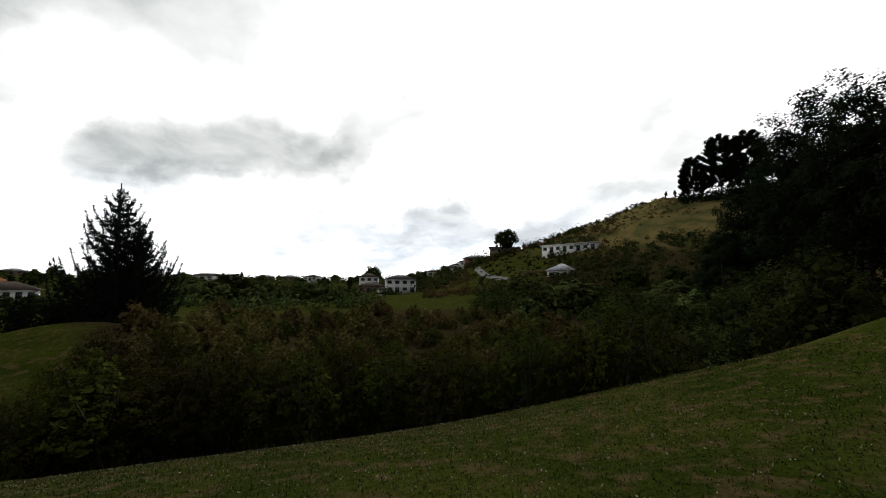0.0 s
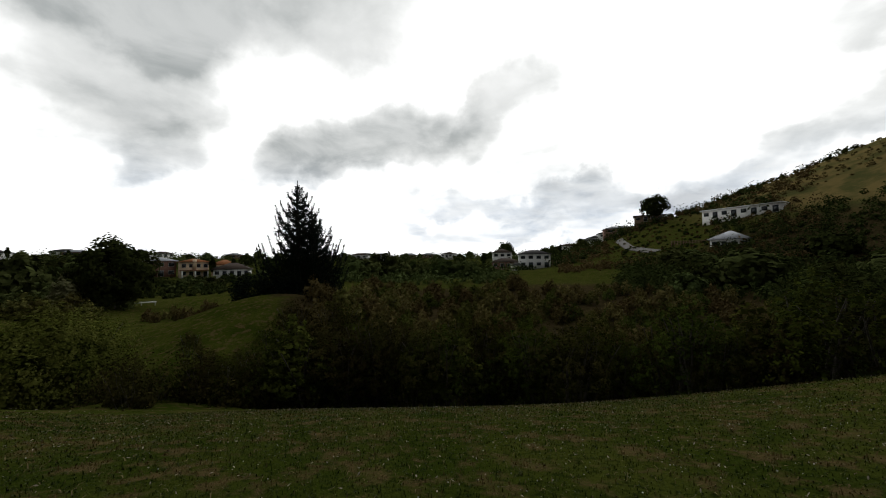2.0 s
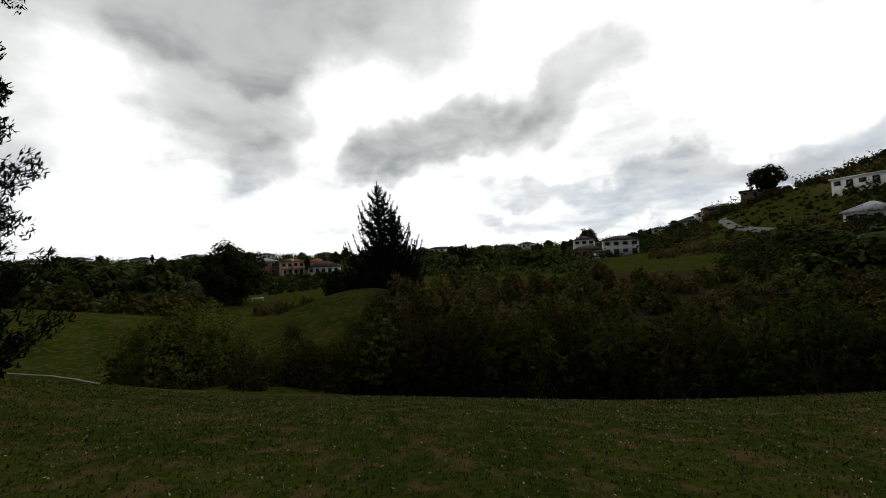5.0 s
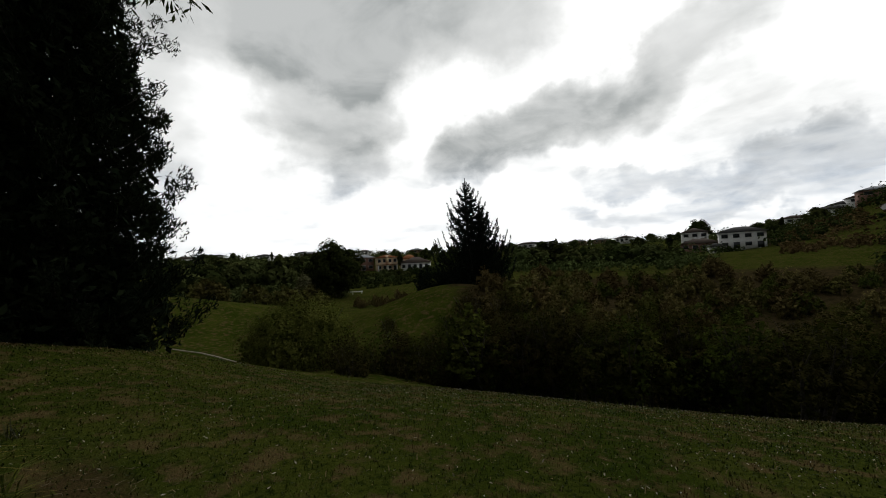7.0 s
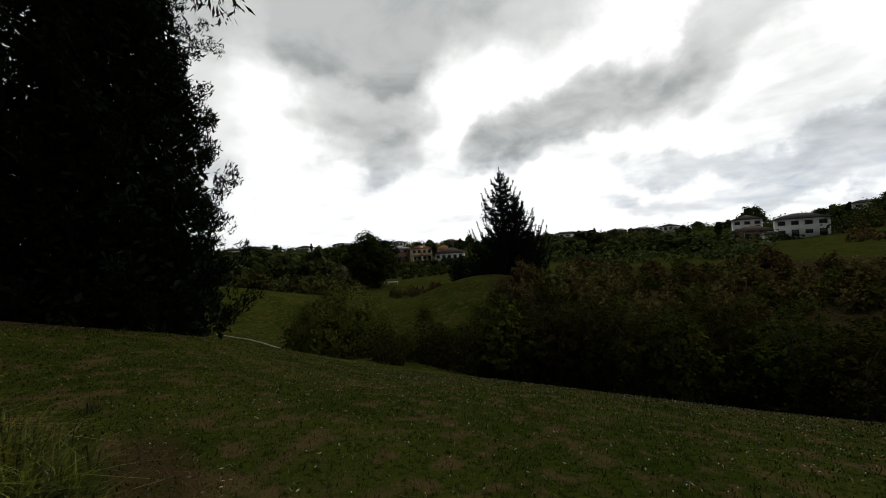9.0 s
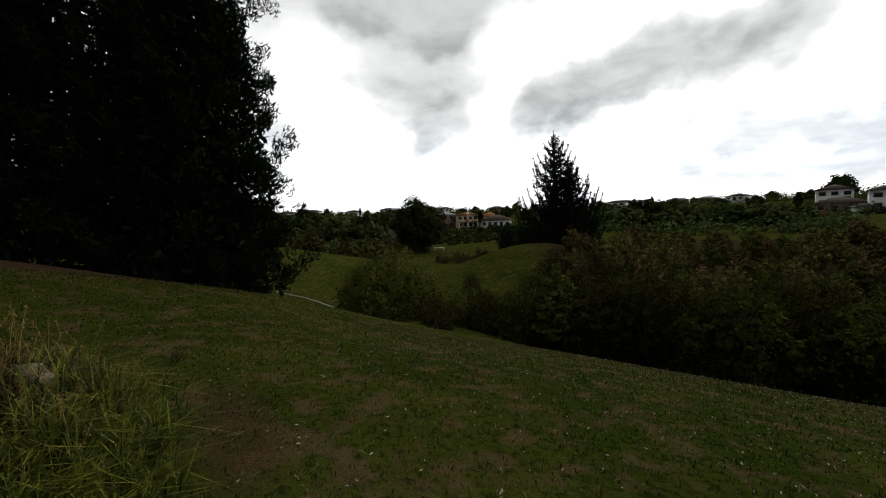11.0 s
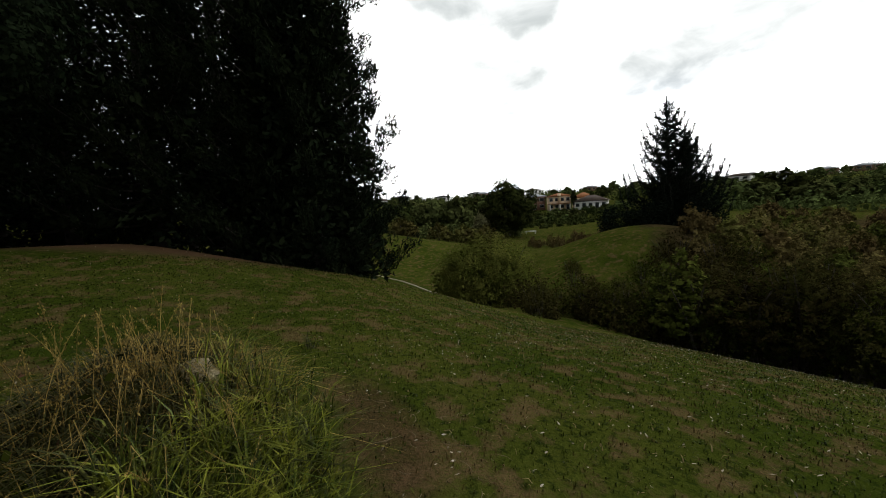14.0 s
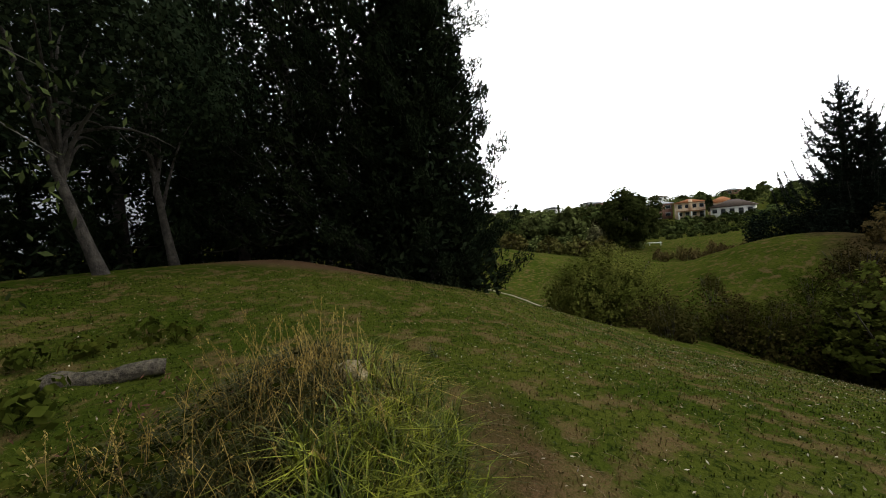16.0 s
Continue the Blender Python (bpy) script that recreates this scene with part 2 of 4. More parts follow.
asphalt_pale = material("worn_asphalt", ((0.10, 0.095, 0.085), (0.16, 0.15, 0.135)), 0.6, 0.9, 0.2, 30.0)
bracken = material("dead_bracken", ((0.06, 0.034, 0.014), (0.13, 0.075, 0.032)), 6.0, 0.9, island=0.3)
petal_white = material("white_petals", ((0.55, 0.55, 0.48), (0.75, 0.74, 0.66)), 20.0, 0.7, island=0.2)


# ---- lie of the land ----
def smooth(a, b, x):
    s = np.clip((x - a) / (b - a), 0.0, 1.0)
    return s * s * (3 - 2 * s)


LEVELS = [0, 14, 24, 40, 65, 110, 160, 350, 700, 2600]
GULLY = [0, -3.0, -7.0, -5.0, -1.5, -1.6, -0.9, 8.6, 16, 42]
HOLLOW = [0, -2.4, -4.6, -5.0, -4.2, -3.4, -2.0, 9.4, 17, 42]
BACK = [0, 0.2, 0.3, 1.2, 3.0, 4.0, 5.0, 9.0, 15, 42]


def land(x, y):
    """Height of the ground: lawn on a hillside, a gully, a knoll, a meadow, a steep hill and a far ridge."""
    x, y = np.asarray(x, float), np.asarray(y, float)
    d = np.hypot(x, y)
    head = np.degrees(np.arctan2(-x, y))
    u = -0.375 * x + 0.927 * y
    v = 0.927 * x + 0.375 * y
    up = np.maximum(u, 0)
    side = np.minimum(np.where(v < 0, 0.00034, 0.0006) * np.abs(v) ** 3, 2.6)
    lawn = -0.10 * u - 0.0105 * up * up + side
    lawn = np.clip(lawn, -9, 4)
    lawn = lawn + 0.7 * np.exp(-(((x + 4.25) / 1.2) ** 2 + ((y + 1.55) / 0.85) ** 2))
    left = smooth(38, 58, head)
    far = np.interp(d, LEVELS, GULLY) * (1 - left) + np.interp(d, LEVELS, HOLLOW) * left
    away = np.maximum(smooth(88, 112, head), smooth(-32, -52, head))
    far = far * (1 - away) + np.interp(d, LEVELS, BACK) * away
    kx, ky = -36.5 * math.sin(radians(43.5)), 36.5 * math.cos(radians(43.5))
    far = far + 4.4 * np.exp(-(((x - kx) / 11) ** 2 + ((y - ky) / 8) ** 2))
    mx, my = -56 * math.sin(radians(86)), 56 * math.cos(radians(86))
    far = far + 3.4 * np.exp(-(((x - mx) / 15) ** 2 + ((y - my) / 13) ** 2)) * (1 - 0.6 * away)
    steep = np.interp(head, [-75, -45, -29, -13, -8, -4, 0, 4, 12, 30], [25, 40, 45, 25, 20.5, 15, 8.5, 3.8, 0.8, 0])
    far = far + steep * smooth(85, 215, d) * (1 - 0.4 * smooth(260, 900, d))
    lawn = lawn - 0.3 * np.exp(-(((head - 62) / 13) ** 2)) * smooth(5, 13, d)
    blend = smooth(13, 24, d)
    far = far + 0.5 * np.sin(x * 0.11 + 1.0) * np.sin(y * 0.13) * smooth(20, 40, d)
    return lawn * (1 - blend) + far * blend


def at(heading, distance):
    """x, y of a spot by its bearing from the first stand and its distance."""
    return -distance * math.sin(radians(heading)), distance * math.cos(radians(heading))


def spot(heading, distance, sink=0.05):
    x, y = at(heading, distance)
    return x, y, float(land(x, y)) - sink


# ---- building blocks ----
class Geo:
    """Collects vertices and faces and turns them into one mesh."""

    def __init__(self):
        self.v, self.f, self.count = [], {3: [], 4: []}, 0

    def raw(self, verts, faces):
        verts, faces = np.asarray(verts, float).reshape(-1, 3), np.asarray(faces, int)
        self.v.append(verts)
        self.f[faces.shape[1]].append(faces + self.count)
        self.count += len(verts)

    def box(self, x0, x1, y0, y1, z0, z1):
        v = [(x, y, z) for z in (z0, z1) for x, y in ((x0, y0), (x1, y0), (x1, y1), (x0, y1))]
        self.raw(v, [(3, 2, 1, 0), (4, 5, 6, 7), (0, 1, 5, 4), (1, 2, 6, 5), (2, 3, 7, 6), (3, 0, 4, 7)])

    def tube(self, path, radii, sides=6):
        path, radii = np.asarray(path, float), np.asarray(radii, float)
        way = np.gradient(path, axis=0)
        way /= np.linalg.norm(way, axis=1)[:, None] + 1e-9
        ref = np.where(np.abs(way[:, 2:3]) > 0.9, [[1.0, 0, 0]], [[0, 0, 1.0]])
        a = np.cross(way, ref)
        a /= np.linalg.norm(a, axis=1)[:, None] + 1e-9
        b = np.cross(way, a)
        ang = np.linspace(0, 2 * np.pi, sides, endpoint=False)
        ring = a[:, None] * np.cos(ang)[None, :, None] + b[:, None] * np.sin(ang)[None, :, None]
        verts = path[:, None] + ring * radii[:, None, None]
        k = len(path)
        i, j = np.meshgrid(np.arange(k - 1), np.arange(sides), indexing="ij")
        n = (j + 1) % sides
        faces = np.stack([i * sides + j, (i + 1) * sides + j, (i + 1) * sides + n, i * sides + n], -1).reshape(-1, 4)
        self.raw(verts.reshape(-1, 3), faces)

    def leaves(self, points, size, rng, long=1.8, lift=None, face=None):
        """Small pointed leaves, turned every way, or along lift."""
        points = np.asarray(points, float)
        n = len(points)
        a = rng.normal(size=(n, 3))
        if lift is not None:
            a = a * 0.55 + lift
        a /= np.linalg.norm(a, axis=1)[:, None] + 1e-9
        if face is not None:
            f = face / (np.linalg.norm(face, axis=1)[:, None] + 1e-9)
            a = a - f * np.sum(a * f, axis=1)[:, None]
            a /= np.linalg.norm(a, axis=1)[:, None] + 1e-9
        b = np.cross(a, rng.normal(size=(n, 3)) if face is None else f)
        b /= np.linalg.norm(b, axis=1)[:, None] + 1e-9
        s = (size * rng.uniform(0.65, 1.35, n))[:, None]
        quad = np.stack([points - a * s * long * 0.5, points + b * s * 0.5, points + a * s * long * 0.5, points - b * s * 0.5], 1)
        self.raw(quad.reshape(-1, 3), np.arange(4 * n).reshape(-1, 4))

    def blades(self, roots, length, width, rng, lean=0.35):
        """Grass blades: a two-piece bent strip that ends in a point."""
        roots = np.asarray(roots, float)
        n = len(roots)
        ang = rng.uniform(0, 2 * np.pi, n)
        out = np.stack([np.cos(ang), np.sin(ang), np.zeros(n)], 1)
        sidew = np.stack([-np.sin(ang), np.cos(ang), np.zeros(n)], 1)
        ln = (length * rng.uniform(0.55, 1.3, n))[:, None]
        w = (np.broadcast_to(width, n) * rng.uniform(0.7, 1.3, n))[:, None]
        bend = (lean * rng.uniform(0.2, 1.6, n))[:, None]
        mid = roots + np.array([0, 0, 1.0]) * ln * 0.6 + out * ln * bend * 0.35
        tip = roots + np.array([0, 0, 1.0]) * ln * (1.0 - 0.35 * bend) + out * ln * bend
        v = np.stack([roots - sidew * w, roots + sidew * w, mid + sidew * w * 0.7, mid - sidew * w * 0.7, tip], 1).reshape(-1, 3)
        base = np.arange(n)[:, None] * 5
        count = self.count
        self.v.append(v)
        self.f[4].append(base + np.array([[0, 1, 2, 3]]) + count)
        self.f[3].append(base + np.array([[3, 2, 4]]) + count)
        self.count += len(v)

    def mesh(self, name, mat, soft=False):
        me = bpy.data.meshes.new(name)
        verts = np.concatenate(self.v)
        q = np.concatenate(self.f[4]) if self.f[4] else np.zeros((0, 4), int)
        t = np.concatenate(self.f[3]) if self.f[3] else np.zeros((0, 3), int)
        me.vertices.add(len(verts))
        me.vertices.foreach_set("co", verts.ravel().astype(np.float32))
        loops = np.concatenate([q.ravel(), t.ravel()])
        me.loops.add(len(loops))
        me.loops.foreach_set("vertex_index", loops.astype(np.int32))
        starts = np.concatenate([np.arange(len(q)) * 4, len(q) * 4 + np.arange(len(t)) * 3])
        me.polygons.add(len(starts))
        me.polygons.foreach_set("loop_start", starts.astype(np.int32))
        if soft:
            me.polygons.foreach_set("use_smooth", np.ones(len(starts), bool))
        me.update(calc_edges=True)
        me.validate()
        me.materials.append(mat)
        return me


def root(name, label, category, place, group="", turn=0.0, size=1.0):
    ob = new(name)
    ob.matrix_basis = pose(*place, 0, 0, turn) @ Matrix.Diagonal((size, size, size, 1))
    return tagged(ob, label, category, group)


def part(name, geo, mat, parent, label="", soft=False):
    ob = new(name, geo.mesh(name, mat, soft))
    ob.parent = parent
    if label:
        ob["label"] = label
    return ob


def again(ob, place, turn, size, wide=1.0):
    """A copy of a thing elsewhere, turned and sized."""
    c = copy_thing(ob, pose(*place, 0, 0, turn))
    c.matrix_basis = pose(*place, 0, 0, turn) @ Matrix.Diagonal((size * wide, size * wide, size, 1))
    return c


# ---- ground: one sheet to the horizon ----
def make_ground_material():
    m = bpy.data.materials.new("grassland")
    m.use_nodes = True
    n = Net(m.node_tree)
    coord = n.add("ShaderNodeTexCoord").outputs["Object"]
    sep = n.add("ShaderNodeSeparateXYZ")
    n.link(coord, sep.inputs[0])
    big = n.noise(coord, 0.35, 5.0, 0.6)
    mid = n.noise(coord, 2.2, 5.0, 0.62)
    fine = n.noise(coord, 38.0, 4.0, 0.7)
    green = n.mix(n.span(big, 0.35, 0.65), (0.032, 0.046, 0.006), (0.062, 0.070, 0.012))
    green = n.mix(n.span(fine, 0.3, 0.7, 0.0, 0.6), green, (0.020, 0.028, 0.003))
    tuft = n.noise(coord, 11.0, 3.0, 0.6)
    green = n.mix(n.span(tuft, 0.50, 0.66, 0.0, 0.7), green, (0.009, 0.016, 0.003))
    # worn, dry patches in the turf
    worn = n.math("MULTIPLY", n.span(mid, 0.50, 0.64), n.span(fine, 0.35, 0.6, 0.3, 1.0))
    turf = n.mix(n.math("MULTIPLY", worn, 0.9), green, (0.105, 0.068, 0.032))
    # trodden earth beside the tall grass
    off = n.add("ShaderNodeVectorMath", op="SUBTRACT")
    n.link(coord, off.inputs[0])
    off.inputs[1].default_value = (-4.3, 0.05, 0.15)
    scale = n.add("ShaderNodeVectorMath", op="MULTIPLY")
    n.link(off.outputs[0], scale.inputs[0])
    scale.inputs[1].default_value = (0.75, 2.4, 0.0)
    dist = n.add("ShaderNodeVectorMath", op="LENGTH")
    n.link(scale.outputs[0], dist.inputs[0])
    bare = n.math("MULTIPLY", n.span(dist.outputs["Value"], 1.2, 0.45), n.span(mid, 0.30, 0.45))
    turf = n.mix(n.math("MULTIPLY", bare, 0.7), turf, n.mix(n.span(fine, 0.35, 0.65), (0.030, 0.018, 0.010), (0.085, 0.050, 0.026)))
    # needle litter under the pines
    off2 = n.add("ShaderNodeVectorMath", op="SUBTRACT")
    n.link(coord, off2.inputs[0])
    off2.inputs[1].default_value = (-19.6, -3.2, 0.0)
    scale2 = n.add("ShaderNodeVectorMath", op="MULTIPLY")
    n.link(off2.outputs[0], scale2.inputs[0])
    scale2.inputs[1].default_value = (0.17, 0.085, 0.0)
    dist2 = n.add("ShaderNodeVectorMath", op="LENGTH")
    n.link(scale2.outputs[0], dist2.inputs[0])
    litter = n.span(n.math("ADD", dist2.outputs["Value"], n.math("MULTIPLY", mid, 0.3)), 1.2, 0.95)
    turf = n.mix(litter, turf, n.mix(fine, (0.050, 0.030, 0.017), (0.10, 0.060, 0.032)))
    # brown earth and dead stalks under the scrub
    for centre, inverse in (((-2.0, 42.0, 0.0), (0.027, 0.042, 0.0)), ((50.0, 92.0, 0.0), (0.027, 0.022, 0.0))):
        off3 = n.add("ShaderNodeVectorMath", op="SUBTRACT")
        n.link(coord, off3.inputs[0])
        off3.inputs[1].default_value = centre
        scale3 = n.add("ShaderNodeVectorMath", op="MULTIPLY")
        n.link(off3.outputs[0], scale3.inputs[0])
        scale3.inputs[1].default_value = inverse
        dist3 = n.add("ShaderNodeVectorMath", op="LENGTH")
        n.link(scale3.outputs[0], dist3.inputs[0])
        scrubby = n.span(n.math("ADD", dist3.outputs["Value"], n.math("MULTIPLY", big, 0.3)), 1.15, 1.0)
        turf = n.mix(scrubby, turf, n.mix(n.span(mid, 0.4, 0.6), (0.030, 0.024, 0.010), (0.055, 0.040, 0.018)))
    # dry pasture high on the hill
    dry = n.math("MULTIPLY", n.span(sep.outputs[2], 12.0, 20.0), n.span(sep.outputs[0], 25.0, 60.0))
    pasture = n.mix(n.span(n.noise(coord, 0.12, 6.0, 0.65), 0.4, 0.62), (0.16, 0.12, 0.045), (0.075, 0.075, 0.026))
    turf = n.mix(dry, turf, pasture)
    bsdf = n.add("ShaderNodeBsdfPrincipled")
    n.link(turf, bsdf.inputs["Base Color"])
    bsdf.inputs["Roughness"].default_value = 0.95
    bsdf.inputs["Specular IOR Level"].default_value = 0.0
    bump = n.add("ShaderNodeBump")
    bump.inputs["Strength"].default_value = 0.8
    bump.inputs["Distance"].default_value = 0.03
    n.link(n.math("ADD", fine, mid), bump.inputs["Height"])
    n.link(bump.outputs[0], bsdf.inputs["Normal"])
    out = n.add("ShaderNodeOutputMaterial")
    n.link(bsdf.outputs[0], out.inputs[0])
    return m


grassland = make_ground_material()


def make_ground():
    heads = np.radians(np.concatenate([np.arange(-70, 150, 0.75), np.arange(150, 290, 3.0)]))
    rings = np.concatenate([[0.25], np.geomspace(0.5, 2500, 190)])
    h, r = np.meshgrid(heads, rings)
    x, y = -r * np.sin(h), r * np.cos(h)
    z = land(x, y)
    k, n = x.shape
    g = Geo()
    i, j = np.meshgrid(np.arange(k - 1), np.arange(n), indexing="ij")
    nx = (j + 1) % n
    faces = np.stack([i * n + j, i * n + nx, (i + 1) * n + nx, (i + 1) * n + j], -1).reshape(-1, 4)[:, ::-1]
    g.raw(np.stack([x, y, z], -1).reshape(-1, 3), faces)
    c = np.arange(n)
    g.raw(np.concatenate([np.stack([x[0], y[0], z[0]], -1), [[0, 0, float(land(0, 0))]]]), np.stack([c, (c + 1) % n, np.full(n, n)], -1)[:, ::-1])
    ob = new("ground", g.mesh("ground", grassland, True))
    tagged(ob, "hillside of mown grass falling into a scrubby gully", "ground", kind="structure")


make_ground()


# ---- trees and shrubs ----
def clump_points(rng, centres, each, spread):
    c = np.repeat(np.asarray(centres), each, axis=0)
    o = rng.normal(size=c.shape)
    o /= np.linalg.norm(o, axis=1)[:, None]
    return c + o * spread * rng.uniform(0.35, 1.0, (len(c), 1)) ** 0.6


def clad(g, rng, centres, each, spread, leaf, long=1.7):
    """Clothes clumps with leaves that look outwards, as foliage does."""
    centres = np.asarray(centres, float)
    p = clump_points(rng, centres, each, spread)
    c = np.repeat(centres, each, axis=0)
    mid = centres.mean(axis=0)
    out = (p - c) / spread + 0.9 * (c - mid) / (np.linalg.norm(centres - mid, axis=1).mean() + 1e-6)
    g.leaves(p, leaf, rng, long, None, out + rng.normal(size=p.shape) * 0.45 + np.array([0, 0, 0.35]))


def dome(rng, n, wide, low, high, fill=0.55):
    """Clump centres over a dome, most of them near its skin."""
    p = rng.normal(size=(n, 3))
    p /= np.linalg.norm(p, axis=1)[:, None]
    p *= rng.uniform(fill, 1.0, (n, 1))
    p[:, 2] = np.where(p[:, 2] < 0, p[:, 2] * 0.85, p[:, 2])
    p *= 1 + 0.16 * np.sin(p[:, 0:1] * 5 + n) * np.sin(p[:, 1:2] * 4)
    return p * [wide, wide, (high - low) / 2] + [0, 0, (high + low) / 2]


def stems(g, rng, n, foot, height, spread, radius):
    for _ in range(n):
        a = rng.uniform(0, 2 * np.pi)
        s = rng.uniform(0.3, 1.0) * spread
        b = np.array([math.cos(a), math.sin(a), 0])
        f = np.array([*rng.normal(0, foot, 2), -0.15])
        t = np.linspace(0, 1, 6)[:, None]
        path = f + b * s * t ** 1.4 + np.array([0, 0, height]) * t + rng.normal(0, 0.04 * height / 3, (6, 3)) * t
        g.tube(path, radius * (1 - 0.75 * t[:, 0]), 5)


def lobes(rng, n, wide, low, high):
    """Centres and radii of the upright lobes that make up a shrub's crown."""
    c, r = [], []
    for i in range(n):
        a, s = i * 2.399 + rng.uniform(-0.5, 0.5), math.sqrt((i + 0.3) / n)
        top = high - (high - low) * 0.55 * s ** 1.6 * rng.uniform(0.7, 1.2)
        rad = wide * rng.uniform(0.30, 0.46)
        c.append((math.cos(a) * s * wide * 0.72, math.sin(a) * s * wide * 0.72, max(low + rad, top - rad)))
        r.append(rad)
        if top - 2.4 * rad > low:
            c.append((math.cos(a) * s * wide * 0.8, math.sin(a) * s * wide * 0.8, max(low + rad * 0.8, top - 2.6 * rad)))
            r.append(rad * 1.1)
    return np.array(c), np.array(r)


def feather(g, rng, centres, radii, each, leaf, long, upright):
    """Fine leaves over the skin of each lobe, in sprays that point up and out."""
    mid = centres.mean(axis=0)
    for c, r in zip(centres, radii):
        k = max(4, each // 14)
        d = rng.normal(size=(k, 3)) + [0, 0, 0.35]
        d /= np.linalg.norm(d, axis=1)[:, None]
        tip = c + d * r * rng.uniform(0.75, 1.15, (k, 1)) * [1, 1, 1.25]
        d = np.repeat(d, 14, axis=0)
        p = np.repeat(tip, 14, axis=0) - (d * 0.6 + [0, 0, 0.5]) * r * 0.42 * rng.uniform(0, 1, (len(d), 1)) + rng.normal(size=d.shape) * r * 0.09
        out = d + 0.5 * (c - mid) / (np.linalg.norm(c - mid) + 0.3) + rng.normal(size=d.shape) * 0.18 + np.array([0, 0, 0.3])
        g.leaves(p, leaf, rng, long, d * 0.4 + np.array([0, 0, upright]), out)


def shrub(name, label, seed, place, wide, high, low, count, each, leaf, mat, stem_mat=None, stem_count=5, stem_radius=0.05, group="shrubs in the gully", category="shrub", long=1.8, upright=0.6):
    rng = np.random.default_rng(seed)
    ob = root(name, label, category, place, group)
    g = Geo()
    stems(g, rng, stem_count, 0.12 * wide, low + (high - low) * 0.75, wide * 0.6, stem_radius)
    part("trunk", g, stem_mat or bark, ob)
    g = Geo()
    c, r = lobes(rng, count, wide, low, high)
    feather(g, rng, c, r, each, leaf, long, upright)
    # oversized leaves added inside to block light and darken the crown
    inner = clump_points(rng, c, max(20, each // 12), float(r.mean()) * 0.75)
    g.leaves(inner, leaf * 2.6, rng, 1.4)
    part("crown", g, mat, ob)
    return ob


# prototypes stand where they belong and are copied along the gully
near_a = shrub("scrub_tree", "tall dark scrub tree with bare thin stems in the gully", 1, spot(30, 19), 1.9, 5.2, 1.0, 11, 252, 0.046, leaf_scrub, None, 9, 0.06, long=2.4)
near_b = shrub("scrub_tree", "tall green scrub tree with thin stems in the gully", 2, spot(14, 20), 2.0, 5.0, 0.7, 10, 252, 0.050, leaf_scrub_green, None, 8, 0.06, long=2.0)
near_c = shrub("scrub_tree", "open shrub with light green leaves in the gully", 3, spot(42, 19), 1.4, 4.6, 0.5, 8, 150, 0.075, leaf_bright, None, 8, 0.035, long=1.7, upright=0.1)
low_a = shrub("shrub", "low brownish scrub bush on the far slope", 4, spot(20, 44), 1.4, 2.5, 0.0, 6, 126, 0.09, leaf_brown, None, 4, 0.03, long=2.2, upright=0.9)
low_b = shrub("shrub", "low olive scrub bush on the far slope", 5, spot(28, 46), 1.2, 2.2, 0.0, 5, 126, 0.09, leaf_olive, None, 4, 0.03, long=2.2, upright=0.9)
near_d = shrub("scrub_tree", "dark leafy tree crowding the gully side", 8, spot(-30, 30), 2.0, 5.4, 0.3, 12, 230, 0.075, leaf_tree, None, 6, 0.07)
low_c = shrub("shrub", "low light green bush among the scrub", 6, spot(12, 40), 1.3, 2.2, 0.0, 6, 150, 0.085, leaf_green, None, 4, 0.03)


def fill_gully():
    rng = np.random.default_rng(11)
    # first row behind the lawn's brow, lower towards the knoll
    for i in range(36):
        h = -26 + 88 * (i + rng.uniform(-0.3, 0.3)) / 36
        d = rng.uniform(17.5, 20.5)
        tall = rng.uniform(0.72, 1.0) * (1 - 0.45 * float(smooth(40, 50, h)))
        again((near_a, near_b, near_a, near_c, near_b)[i % 5], spot(h, d, 0.1 + 0.5 * rng.random()), rng.uniform(0, 360), tall, rng.uniform(0.95, 1.5))
    for i in range(46):
        h = -26 + 82 * (i + rng.uniform(-0.3, 0.3)) / 46
        d = rng.uniform(22, 29)
        tall = rng.uniform(0.7, 1.0) * (1 - 0.5 * float(smooth(38, 48, h)))
        again((near_a, near_b, near_a)[i % 3] if h > -8 else near_d, spot(h, d), rng.uniform(0, 360), tall, rng.uniform(1.0, 1.35))
    k = 0
    while k < 290:
        h, d = rng.uniform(-22, 46) if k % 3 else rng.uniform(-18, 16), rng.uniform(30, 64)
        if h > 41.5 - max(0, d - 40) * 0.12 or (h < 10 and d > 58):
            continue
        k += 1
        again((low_a, low_a, low_b, low_a, low_c)[k % 5], spot(h, d), rng.uniform(0, 360), rng.uniform(0.5, 1.2) * (0.85 if h < 10 else 1.0), rng.uniform(0.85, 1.25))


fill_gully()

# big leafy bush where the path comes out
leafy = shrub("bush", "large rounded leafy bush in full green leaf", 7, spot(66.3, 27, 0.2), 4.0, 4.9, 0.0, 30, 980, 0.075, leaf_bush, None, 7, 0.07, group="", category="bush", long=1.6, upright=0.0)


